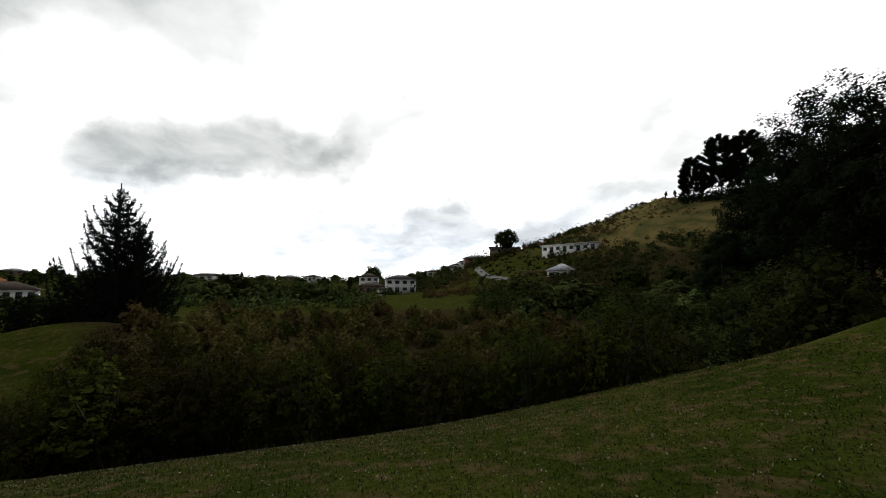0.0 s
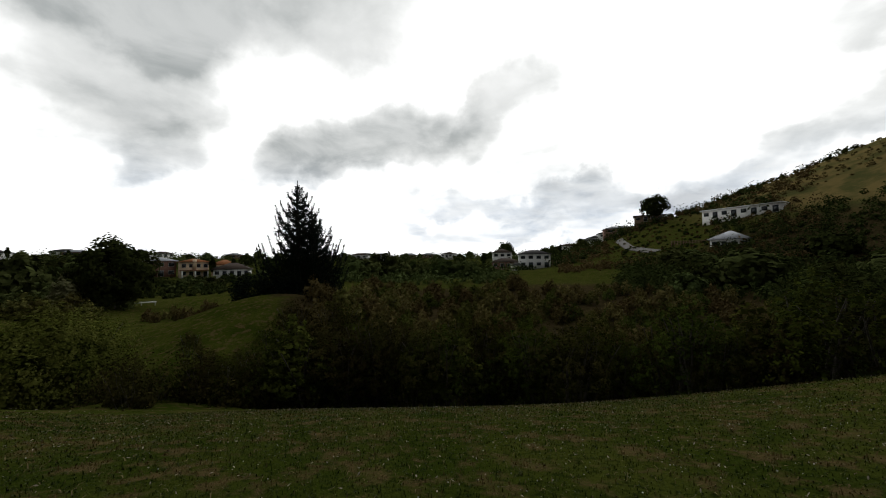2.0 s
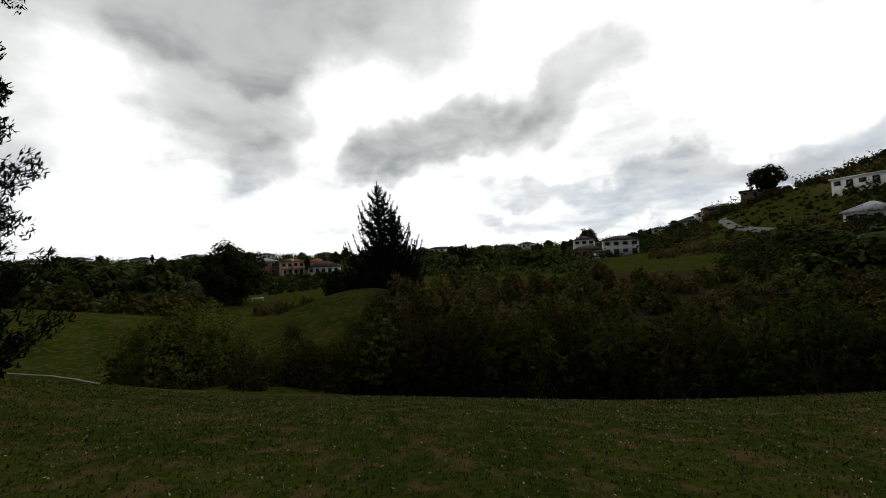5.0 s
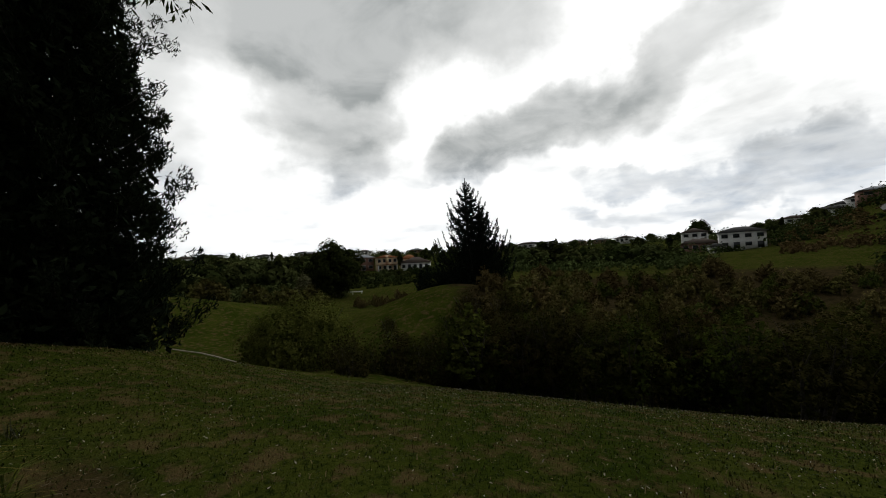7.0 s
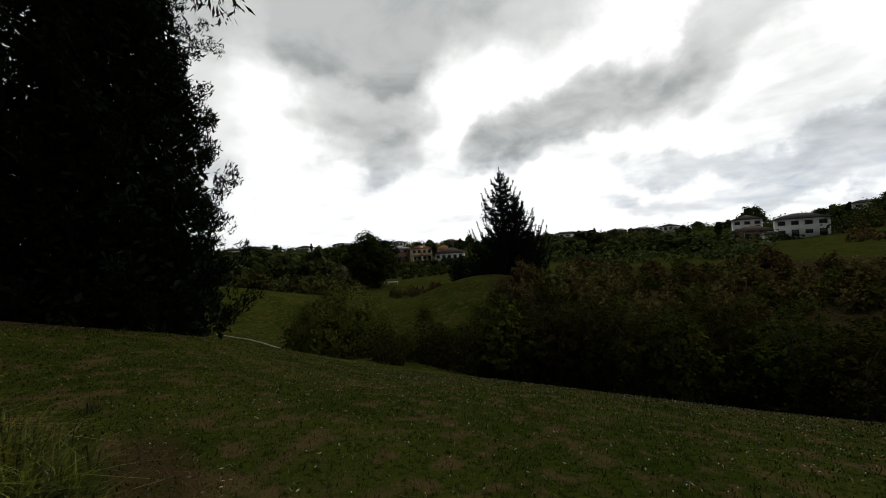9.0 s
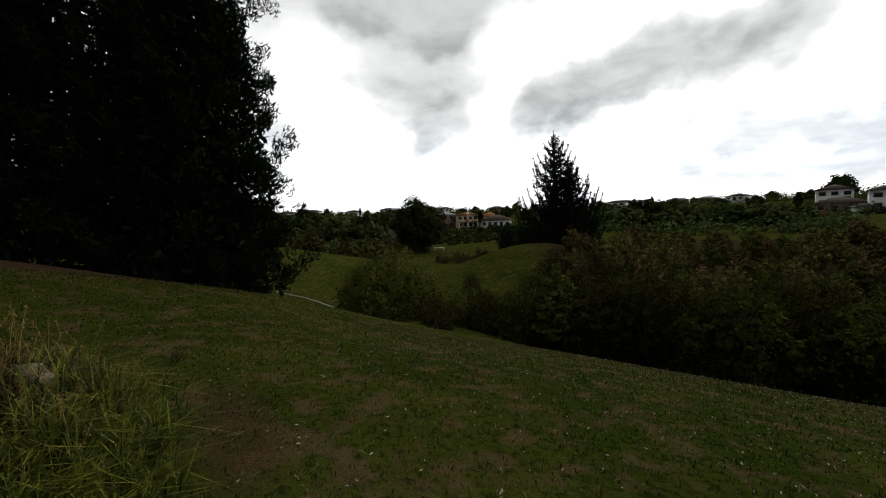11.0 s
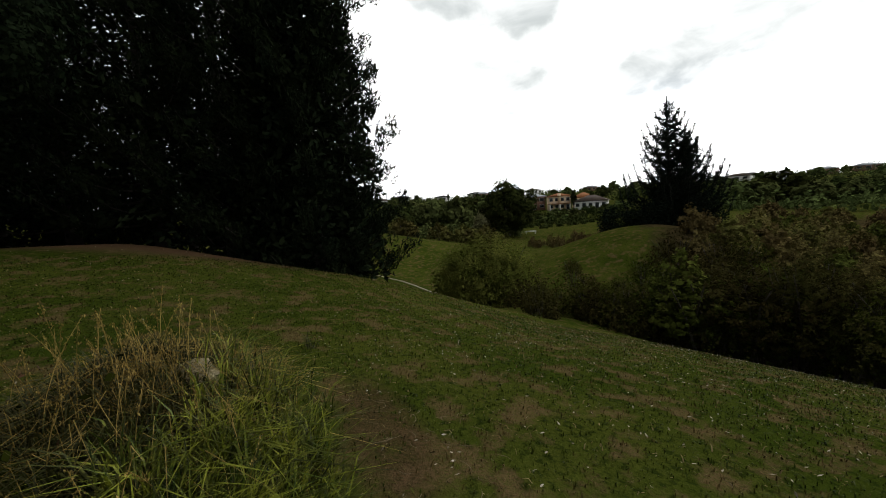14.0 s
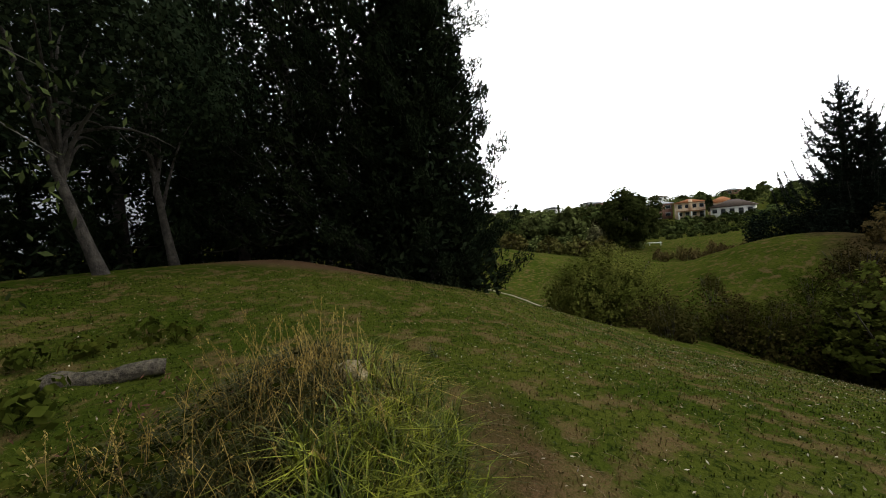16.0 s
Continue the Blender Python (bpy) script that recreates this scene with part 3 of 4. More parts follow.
def fir(seed, place):
    rng = np.random.default_rng(seed)
    ob = root("fir_tree", "tall dark fir with two tips and upswept bare branch ends", "tree", place)
    tops = [((0, 0), 11.6, 4.7), ((1.3, 0.3), 9.2, 3.8)]
    leaf = Geo()
    for (cx, cy), top, reach in tops:
        trunk = Geo()
        t = np.linspace(0, 1, 14)
        trunk.tube(np.stack([cx + 0.1 * np.sin(t * 5), cy + 0 * t, (top + 0.5) * t - 0.3], 1), 0.26 * (1 - t) + 0.03, 8)
        part("trunk", trunk, bark_shade, ob)
        wood = Geo()
        n = 92
        for i in range(n):
            s = (i + rng.uniform(0, 1)) / n
            z = 0.5 + (top - 0.9) * s
            r = reach * (1 - s) ** 0.85 * rng.uniform(0.55, 1.2) + 0.18
            a = i * 2.399 + rng.uniform(-0.4, 0.4)
            k = np.linspace(0, 1, 9)[:, None]
            out = np.array([math.cos(a), math.sin(a), 0])
            lift = 0.26 * r * k - 0.14 * r * np.sin(k * 3.0) + 0.50 * r * k ** 4
            path = np.array([cx, cy, z]) + out * r * k * (1 - 0.10 * k ** 3) + np.array([0, 0, 1.0]) * lift
            wood.tube(path, 0.045 * (1 - 0.55 * k[:, 0]) * (0.6 + 0.4 * r / reach), 4)
            # needles hug the branch, longer sprays hang near the trunk
            m = int(125 * r)
            f = rng.uniform(0.05, 1.0, m)
            along = np.stack([np.interp(f, k[:, 0], path[:, j]) for j in range(3)], 1)
            thick = 0.045 + 0.10 * (1 - f)
            leaf.leaves(along + rng.normal(size=(m, 3)) * thick[:, None], 0.062, rng, 2.8, out * 0.6 + np.array([0, 0, 0.25]))
            for _ in range(int(3.6 * r) + 2 if r > 0.9 else 0):
                q = rng.uniform(0.1, 0.8)
                base = np.array([np.interp(q, k[:, 0], path[:, j]) for j in range(3)])
                turn = rng.choice((-1, 1)) * rng.uniform(0.5, 1.0)
                way = np.array([math.cos(a + turn), math.sin(a + turn), rng.uniform(-0.15, 0.45)])
                ln = r * rng.uniform(0.14, 0.30)
                e = rng.uniform(0, 1, (26, 1))
                leaf.leaves(base + way * ln * e + rng.normal(size=(26, 3)) * 0.05, 0.055, rng, 2.6, way)
        part("branchwork", wood, bark_shade, ob)
        m = 1100
        s = rng.uniform(0.0, 0.86, m)
        r = reach * (1 - s) ** 0.8 * 0.38 * rng.uniform(0.05, 1, m) ** 0.6
        a = rng.uniform(0, 2 * np.pi, m)
        leaf.leaves(np.stack([cx + r * np.cos(a), cy + r * np.sin(a), 0.5 + (top - 0.9) * s], 1), 0.075, rng, 2.4)
    skirt = np.concatenate([dome(rng, 150, 4.2, -1.0, 3.0, 0.4) + [0.5, 0.1, 0], dome(rng, 50, 2.1, -1.0, 2.5, 0.4) + [-3.9, 0.0, 0]])
    leaf.leaves(clump_points(rng, skirt, 80, 0.7), 0.10, rng, 2.2)
    part("foliage", leaf, leaf_fir, ob)
    return ob


fir_tree = fir(21, spot(41.6, 42.5, 0.3))
fir_tree.matrix_basis = fir_tree.matrix_basis @ pose(0, 0, 0, 0, 0, 40) @ Matrix.Diagonal((1.1, 1.1, 1.08, 1))


def pine(seed, name, label, place, height, reach, bare, group, tuft=36, whorls=95, mat=None, taper=0.75, trunk_mat=None, inner=True, grain=1.0, dense=9000, puff=1.0):
    rng = np.random.default_rng(seed)
    ob = root(name, label, "tree", place, group)
    trunk = Geo()
    t = np.linspace(0, 1, 16)
    trunk.tube(np.stack([0.15 * np.sin(t * 3 + seed), 0.12 * np.sin(t * 4), height * t - 0.4], 1), 0.30 * (1 - 0.93 * t), 10)
    part("trunk", trunk, trunk_mat or bark, ob, soft=True)
    wood, leaf = Geo(), Geo()
    for i in range(whorls):
        s = (i + rng.uniform(0, 1)) / whorls
        z = bare + (height - bare) * s
        step = 0.5 + 0.5 * math.sin(i * 0.9 + seed)
        r = reach * (1 - s) ** taper * (0.74 + 0.26 * step) * rng.uniform(0.8, 1.12) + 0.35
        a = i * 2.399 + rng.uniform(-0.4, 0.4)
        k = np.linspace(0, 1, 6)[:, None]
        out = np.array([math.cos(a), math.sin(a), 0])
        path = np.array([0, 0, z]) + out * r * k + np.array([0, 0, 1.0]) * (0.32 * r * k ** 2.2 - 0.10 * r * np.sin(k * 3))
        wood.tube(path, 0.05 * (1 - 0.8 * k[:, 0]), 5)
        tufts = max(3, int(r * 3.4))
        f = rng.uniform(0.2, 1.0, tufts) ** 0.6
        along = np.stack([np.interp(f, k[:, 0], path[:, j]) for j in range(3)], 1) + rng.normal(size=(tufts, 3)) * 0.17 * [1, 1, 0.5]
        # upright candles of needles at the twig ends
        pts = clump_points(rng, along, tuft, 1.0)
        pts = np.repeat(along, tuft, axis=0) + (pts - np.repeat(along, tuft, axis=0)) * [0.27 * puff, 0.27 * puff, 0.40 * puff ** 0.5]
        leaf.leaves(pts, 0.046 * grain, rng, 4.4, out * 0.45 + np.array([0, 0, 0.75]))
    # inner mass of larger leaves, added to make the crown dark and opaque
    m = dense
    s = rng.uniform(0, 0.93, m)
    r = reach * (1 - s) ** taper * 0.82 * rng.uniform(0.1, 1, m) ** 0.6
    a = rng.uniform(0, 2 * np.pi, m)
    if inner:
        leaf.leaves(np.stack([r * np.cos(a), r * np.sin(a), bare + (height - bare) * s], 1), 0.15, rng, 2.2)
    part("branchwork", wood, trunk_mat or bark, ob)
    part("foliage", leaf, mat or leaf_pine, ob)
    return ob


pine_a = pine(31, "pine_tree", "tall black-green pine with dense branches down to the grass", spot(90.3, 18.2, 0.1), 17.5, 3.9, 0.2, "pines along the lawn", 52, 190, None, 0.48, bark_shade, dense=20000)
pine_b = pine(32, "pine_tree", "tall dark pine with bare lower trunk", spot(100, 20, 0.1), 18.5, 4.0, 1.6, "pines along the lawn", 30, 110, trunk_mat=bark_shade, dense=7000)
pine_c = pine(34, "pine_tree", "dark pine deep in the stand behind the lawn", spot(104, 29, 0.1), 18.0, 4.4, 1.0, "pines along the lawn", 14, 60, None, 0.6, bark_shade, True, 2.4, 5200)


def plant_pines():
    rng = np.random.default_rng(33)
    for h, d, which, s in ((107, 21, 1, 1.0), (114, 24, 1, 1.05), (95, 24, 2, 1.0), (119, 28, 1, 1.0), (126, 25, 2, 1.05), (133, 28, 2, 1.1), (141, 26, 2, 1.0),
                           (87.5, 27, 1, 0.62), (140, 34, 2, 1.1), (149, 30, 2, 1.0), (116, 38, 2, 1.2)):
        again((pine_a, pine_b, pine_c)[which], spot(h, d, 0.1), rng.uniform(0, 360), s * rng.uniform(0.95, 1.05))


plant_pines()


def broadleaf(seed, name, label, place, height, wide, low, clumps, each, leaf, mat, group="", trunk_radius=0.25, spread=0.9, trunk_mat=None, lean=(0, 0)):
    rng = np.random.default_rng(seed)
    ob = root(name, label, "tree", place, group)
    trunk = Geo()
    t = np.linspace(0, 1, 8)
    trunk.tube(np.stack([lean[0] * t + 0.1 * np.sin(t * 4), lean[1] * t, (height * 0.7) * t - 0.3], 1), trunk_radius * (1.25 - 1.0 * t ** 0.5), 9)
    part("trunk", trunk, trunk_mat or bark, ob, soft=True)
    limbs = Geo()
    centres = dome(rng, clumps, wide, low, height, 0.5)
    for c in centres[:14] * [0.6, 0.6, 0.7]:
        start = np.array([lean[0] * 0.4, lean[1] * 0.4, height * rng.uniform(0.2, 0.45)])
        k = np.linspace(0, 1, 6)[:, None]
        limbs.tube(start + (c - start) * k + np.array([0, 0, 0.5]) * np.sin(k * 3), trunk_radius * 0.4 * (1 - 0.85 * k[:, 0]), 6)
    part("branchwork", limbs, trunk_mat or bark, ob)
    g = Geo()
    clad(g, rng, centres, each, spread, leaf, 1.7)
    part("crown", g, mat, ob)
    return ob


# hollow beyond the knoll
broadleaf(41, "broadleaf_tree", "large round dark green broadleaf tree in the hollow", spot(61.5, 74, 0.3), 10.8, 5.0, 0.2, 230, 48, 0.34, leaf_tree)
broadleaf(42, "flowering_tree", "small tree with pale cream blossom beside the large tree", spot(65.4, 72, 0.3), 5.6, 1.7, 0.2, 60, 36, 0.24, leaf_cream, trunk_radius=0.12, spread=0.6)
far_a = broadleaf(43, "broadleaf_tree", "distant round green tree on the valley side", spot(72, 105, 0.3), 8.0, 4.4, 0.2, 56, 24, 0.75, leaf_far, "distant trees", spread=1.1)
far_b = broadleaf(44, "broadleaf_tree", "distant dark spreading tree on the valley side", spot(30, 100, 0.3), 7.0, 4.6, 0.1, 56, 24, 0.75, leaf_tree, "distant trees", spread=1.1)
far_c = shrub("conifer", "distant slender dark conifer on the ridge", 45, spot(52, 160), 1.3, 8.0, 0.2, 7, 80, 0.3, leaf_tree, group="distant trees", category="tree")


def plant_far():
    rng = np.random.default_rng(46)
    kinds = (far_a, far_b, far_a, far_b)
    k = 0
    # band of trees in the hollow and before the houses
    for i in range(26):
        again(kinds[i % 4], spot(rng.uniform(63, 82), rng.uniform(92, 130), 0.3), rng.uniform(0, 360), rng.uniform(0.7, 1.05), rng.uniform(0.9, 1.2))
    for i in range(24):
        again(kinds[i % 4], spot(rng.uniform(14, 38), rng.uniform(88, 125), 0.3), rng.uniform(0, 360), rng.uniform(0.45, 0.72), rng.uniform(1.0, 1.4))
    for i in range(14):
        again(low_b, spot(rng.uniform(62, 79), rng.uniform(58, 70), 0.1), rng.uniform(0, 360), rng.uniform(0.9, 1.6), 1.3)
    # ridge
    for i in range(70):
        h = rng.uniform(-6, 82)
        d = rng.uniform(170, 400)
        again(kinds[i % 4] if i % 6 else far_c, spot(h, d, 0.3), rng.uniform(0, 360), rng.uniform(0.55, 1.0), rng.uniform(0.9, 1.4))
    # gardens round the houses in the hollow
    for i in range(22):
        again(kinds[i % 4], spot(rng.uniform(45, 61), rng.uniform(100, 148), 0.3), rng.uniform(0, 360), rng.uniform(0.22, 0.42), rng.uniform(1.2, 1.8))
    for i in range(26):
        h, d = rng.uniform(-34, -10), rng.uniform(50, 115)
        again(kinds[i % 4], spot(h, d, 0.3), rng.uniform(0, 360), rng.uniform(0.42, 0.72), rng.uniform(1.0, 1.5))
    for i in range(30):
        again(near_d, spot(rng.uniform(-44, -20), rng.uniform(26, 50)), rng.uniform(0, 360), rng.uniform(0.8, 1.3), 1.3)


plant_far()

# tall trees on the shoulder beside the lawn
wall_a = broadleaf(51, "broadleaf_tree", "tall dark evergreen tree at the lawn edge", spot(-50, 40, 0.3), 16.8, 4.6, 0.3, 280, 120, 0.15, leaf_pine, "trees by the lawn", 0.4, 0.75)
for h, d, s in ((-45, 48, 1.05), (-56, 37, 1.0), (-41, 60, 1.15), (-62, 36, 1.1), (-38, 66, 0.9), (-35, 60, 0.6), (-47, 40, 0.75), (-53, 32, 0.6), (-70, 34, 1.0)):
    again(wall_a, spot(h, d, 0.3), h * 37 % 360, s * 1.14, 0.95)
hill_pine = pine(52, "pine_tree", "old flat-topped pine on the hill crest", spot(-35.5, 192, 0.3), 25, 8.6, 5.0, "pines on the hill crest", 40, 64, leaf_pine, 0.30, bark_shade, False, 4.2, puff=3.6)
again(hill_pine, spot(-38.2, 195, 0.3), 100, 1.0)
again(hill_pine, spot(-32.6, 190, 0.3), 200, 0.72)

for h, d, z in ((-30.6, 196, 0.5), (-29.6, 198, 0.42), (-31.5, 194, 0.55)):
    again(far_c, spot(h, d, 0.2), h * 50, z, 1.2)
broadleaf(53, "broadleaf_tree", "large dark rounded tree behind the houses", spot(11.6, 222, 0.3), 13.0, 5.0, 1.0, 90, 26, 0.7, leaf_tree, spread=1.3)
broadleaf(54, "broadleaf_tree", "spreading dark tree on the brow of the hill", spot(-8.4, 190, 0.3), 12.5, 6.0, 2.5, 100, 26, 0.65, leaf_tree, spread=1.2)
for i in range(9):
    again(far_c, spot(26.2 + i * 0.38, 150, 0.2), i * 50, 0.62, 0.7)
for i in range(15):
    again(low_a, spot(46.5 + i * 0.85, 56 + (i * 7 % 5), 0.05), i * 77, 0.5 + 0.12 * (i * 5 % 4), 0.8)


def thicket(name, label, seed, count, headings, distances, low, high, leaf, mat, each=46):
    """Scrub that nobody could count: many ragged clumps of leaves on the far slopes."""
    rng = np.random.default_rng(seed)
    h, d = rng.uniform(*headings, count), rng.uniform(*distances, count)
    x, y = -d * np.sin(np.radians(h)), d * np.cos(np.radians(h))
    tall = rng.uniform(low, high, count) * (0.6 + 0.8 * rng.random(count) ** 3)
    # the road, its cutting and the retaining fence lie open
    tall = np.where((h < -2.5) & (h > -14.5) & (d > 126) & (d < 185), tall * 0.22, tall)
    c = np.repeat(np.stack([x, y, land(x, y), tall], 1), each, axis=0)
    o = rng.normal(size=(len(c), 3))
    o /= np.linalg.norm(o, axis=1)[:, None]
    o *= rng.uniform(0.45, 1.0, (len(c), 1))
    wide = np.repeat(rng.uniform(0.55, 0.95, count), each)
    p = np.stack([c[:, 0] + o[:, 0] * c[:, 3] * wide, c[:, 1] + o[:, 1] * c[:, 3] * wide, c[:, 2] + (0.35 + 0.55 * o[:, 2]) * c[:, 3]], 1)
    g = Geo()
    g.leaves(p, leaf, rng, 1.5, None, o + rng.normal(size=p.shape) * 0.4 + np.array([0, 0, 0.35]))
    tagged(new(name, g.mesh(name, mat)), label, "scrub", kind="stuff")


thicket("hill_scrub", "dense olive scrub over the steep hillside", 101, 1300, (-36, -4), (56, 150), 1.6, 3.8, 0.38, leaf_tree, 42)
thicket("hill_scrub", "brownish low scrub over the steep hillside", 102, 620, (-24, 4), (112, 205), 1.2, 3.2, 0.45, leaf_brown, 36)
thicket("hill_scrub", "dark green trees scattered up the hillside", 103, 260, (-20, 12), (150, 235), 2.0, 5.0, 0.6, leaf_tree)
thicket("ridge_woods", "distant woods along the far ridge", 104, 900, (-6, 86), (190, 430), 3.2, 8.5, 0.55, leaf_far, 62)
thicket("hill_tussocks", "scattered dry tussocks and low scrub on the hill pasture", 111, 260, (-33, -18), (165, 212), 0.5, 1.5, 0.3, leaf_brown, 26)
thicket("crest_scrub", "dark low shrubs along the brow of the hill", 112, 46, (-27, -15), (196, 212), 1.4, 4.0, 0.45, leaf_tree, 50)
thicket("crest_scrub", "dark bank of shrubs below the crest pines", 110, 90, (-42, -31), (182, 198), 3.5, 8.0, 0.5, leaf_pine, 60)
# added dark leaves that stand in for the black shade under the pines
thicket("pine_understorey", "added black-green leaf fill standing in for the shade beneath the pines", 113, 110, (88, 146), (24, 36), 2.4, 5.5, 0.17, leaf_pine, 170)
thicket("valley_scrub", "green undergrowth along the valley floor", 105, 260, (60, 82), (72, 120), 1.5, 4.0, 0.45, leaf_far, 40)
thicket("garden_hedges", "dark shrubs and hedges below the houses", 106, 170, (45, 60), (84, 142), 1.0, 2.4, 0.4, leaf_tree, 40)
thicket("garden_hedges", "dark shrubs and hedges along the meadow", 107, 260, (10, 42), (72, 130), 1.2, 4.0, 0.45, leaf_far, 40)
thicket("gully_undergrowth", "dense dark undergrowth at the brow of the gully", 108, 90, (38, 62), (17, 26), 1.0, 2.3, 0.085, leaf_scrub, 230)
thicket("gully_undergrowth", "dark leafy undergrowth in the gully", 109, 60, (-30, 38), (20, 28), 1.0, 2.6, 0.09, leaf_scrub_green, 200)
broadleaf(55, "evergreen_tree", "dense dark evergreen standing in the gully", spot(-23.5, 24, 0.2), 8.6, 1.9, 0.3, 100, 44, 0.12, leaf_tree, spread=0.6, trunk_radius=0.16)
flower = shrub("flowering_shrub", "low shrub with white flower heads at the lawn's edge", 56, spot(-27.5, 19.5), 1.2, 1.3, 0.0, 6, 180, 0.07, leaf_scrub_green, None, 5, 0.02, group="", category="shrub")
rng = np.random.default_rng(57)
g = Geo()
g.leaves(clump_points(rng, dome(rng, 26, 1.2, 0.2, 1.4, 0.9), 7, 0.08), 0.06, rng, 1.0)
part("blossom", g, petal_white, flower, "white flower heads")
for h, d, z in ((-12, 22, 1.0), (-17, 23, 1.1), (-31, 20, 0.5), (-34.5, 21, 0.6), (-38, 23, 0.55), (-42, 25, 0.5)):
    again(near_d, spot(h, d, 0.2), h * 91, z, 1.4)


# ---- houses ----
def house(name, label, place, turn, wide, deep, storeys, wall_mat, roof_mat, columns, rise=1.7, eave=0.6, label_roof="", flat=False):
    """Body with plinth, hipped roof, and windows with frame, sill and pane on each side."""
    ob = root(name, label, "house", place, "", turn)
    h = 2.75 * storeys
    w, d = wide / 2, deep / 2
    g = Geo()
    g.box(-w, w, -d, d, -3.0, h)
    part("wall", g, wall_mat, ob)
    g = Geo()
    e = eave
    if flat:
        g.box(-w - e, w + e, -d - e, d + e, h + 0.002, h + 0.35)
    else:
        ridge = max(0.3, w - d)
        v = [(-w - e, -d - e, h), (w + e, -d - e, h), (w + e, d + e, h), (-w - e, d + e, h), (-w - e, -d - e, h + 0.18), (w + e, -d - e, h + 0.18), (w + e, d + e, h + 0.18), (-w - e, d + e, h + 0.18),
             (-ridge, 0, h + rise), (ridge, 0, h + rise)]
        g.raw(v, [(3, 2, 1, 0), (0, 1, 5, 4), (1, 2, 6, 5), (2, 3, 7, 6), (3, 0, 4, 7), (4, 5, 9, 8), (6, 7, 8, 9)])
        g.raw(v, [(5, 6, 9), (7, 4, 8)])
    part("roof", g, roof_mat, ob, label_roof)
    for s in range(storeys):
        for c in range(columns):
            x = -w + wide * (c + 0.5) / columns
            ww = wide / columns * 0.27
            door = s == 0 and c % 2 == 1
            z0, z1 = (0.15, 2.2) if door else (0.95, 2.15)
            g = Geo()
            y = -d
            for a in ((-ww - 0.08, -ww, z0 - 0.08, z1 + 0.08), (ww, ww + 0.08, z0 - 0.08, z1 + 0.08), (-ww, ww, z1, z1 + 0.08), (-ww, ww, z0 - 0.08, z0)):
                g.box(x + a[0], x + a[1], y - 0.07, y - 0.003, s * 2.75 + a[2], s * 2.75 + a[3])
            win = part("window", g, frame_white, ob)
            g = Geo()
            g.box(x - ww, x + ww, y - 0.03, y - 0.004, s * 2.75 + z0, s * 2.75 + z1)
            part("pane", g, glass_dark, win, "dark reflecting glass")
    return ob


def set_houses():
    o = house("house", "two-storey apricot plaster house with orange tiled roof", spot(54, 165, 0), 60, 8.6, 8.0, 2, plaster_orange, roof_orange, 4, 1.4)
    g = Geo()
    g.box(-4.6, 4.6, -5.6, -4.0, 2.55, 2.75)
    part("porch_roof", g, roof_orange, o)
    for x in (-3.8, 0.0, 3.8):
        g = Geo()
        g.box(x - 0.2, x + 0.2, -5.5, -5.1, -1.0, 2.55)
        part("porch_post", g, plaster_white, o)
    g = Geo()
    g.box(-0.7, 0.5, -4.45, -4.0, 2.75, 6.6)
    part("chimney", g, plaster_orange, o)
    house("house", "single-storey white house with a broad grey hipped roof", spot(49.6, 160, 0), 44, 11.5, 9.0, 1, plaster_white, roof_brown, 5, 2.4)
    house("house", "small house with an orange roof behind another", spot(50.6, 182, -1.0), 48, 9.0, 8.0, 1, plaster_orange, roof_orange, 3, 2.2)
    house("house", "grey-roofed house half hidden by trees", spot(57.4, 172, 0), 62, 9.0, 8.0, 2, brick_red, roof_pale, 3, 1.5)
    # white house beyond the gully and its neighbours
    w = house("house", "two-storey white house with grey tiled roof and deck", spot(7.5, 165, 0), 12, 12.5, 9.0, 2, plaster_white, roof_grey, 4, 1.9)
    g = Geo()
    g.box(6.25, 10.5, -4.0, 2.0, 0.1, 0.35)
    part("deck", g, timber_brown, w)
    for x in (7.0, 8.6, 10.2):
        g = Geo()
        g.box(x - 0.09, x + 0.09, -3.9, -3.7, -1.5, 2.6)
        part("deck_post", g, timber_brown, w)
    g = Geo()
    g.box(6.3, 10.4, -3.9, -3.75, 2.6, 2.78)
    part("deck_beam", g, timber_brown, w)
    house("house", "tall pale house with grey pyramid roof", spot(12.1, 190, -1.2), 15, 9.0, 9.0, 2, plaster_white, roof_brown, 3, 2.0)
    house("house", "low red brick house with brown tiled roof", spot(11.6, 172, 0), 14, 12.0, 8.0, 1, brick_red, roof_brown, 4, 1.9)
    house("house", "small white garage with grey roof", spot(10.0, 160, 0.6), 22, 4.0, 4.0, 1, plaster_white, roof_grey, 1, 1.2)
    house("house", "pale gabled house on the slope", spot(8.6, 205, -1.5), 12, 7.0, 7.0, 1, plaster_white, roof_grey, 2, 1.9)
    # hill
    house("house", "long low white house with a flat dark eave on the hill", spot(-17.6, 160, 1.0), -40, 22.0, 8.0, 1, plaster_white, frame_white, 8, 1.0, 0.5, flat=True)
    house("house", "house with a pale grey metal roof among hillside shrubs", spot(-16.2, 134, 2.9), -22, 8.6, 9.0, 1, plaster_white, roof_pale, 4, 2.6)
    house("house", "dark flat-roofed house on the brow of the hill", spot(-7.6, 215, -1.0), -6, 13.0, 8.0, 1, timber_brown, roof_grey, 4, 1.0, flat=True)
    rng = np.random.default_rng(61)
    for i in range(26):
        hd = rng.uniform(-4, 3) if i < 8 else rng.uniform(18, 80)
        d = rng.uniform(230, 280) if i < 8 else rng.uniform(280, 420)
        house("house", "distant house with a low hipped roof on the ridge", spot(hd, d, -1.2), hd + rng.uniform(-30, 30), rng.uniform(10, 15), 9.0, 1, (plaster_white, brick_red, plaster_white)[i % 3], (roof_grey, roof_pale, roof_brown)[i % 3], 3, 1.8)


set_houses()


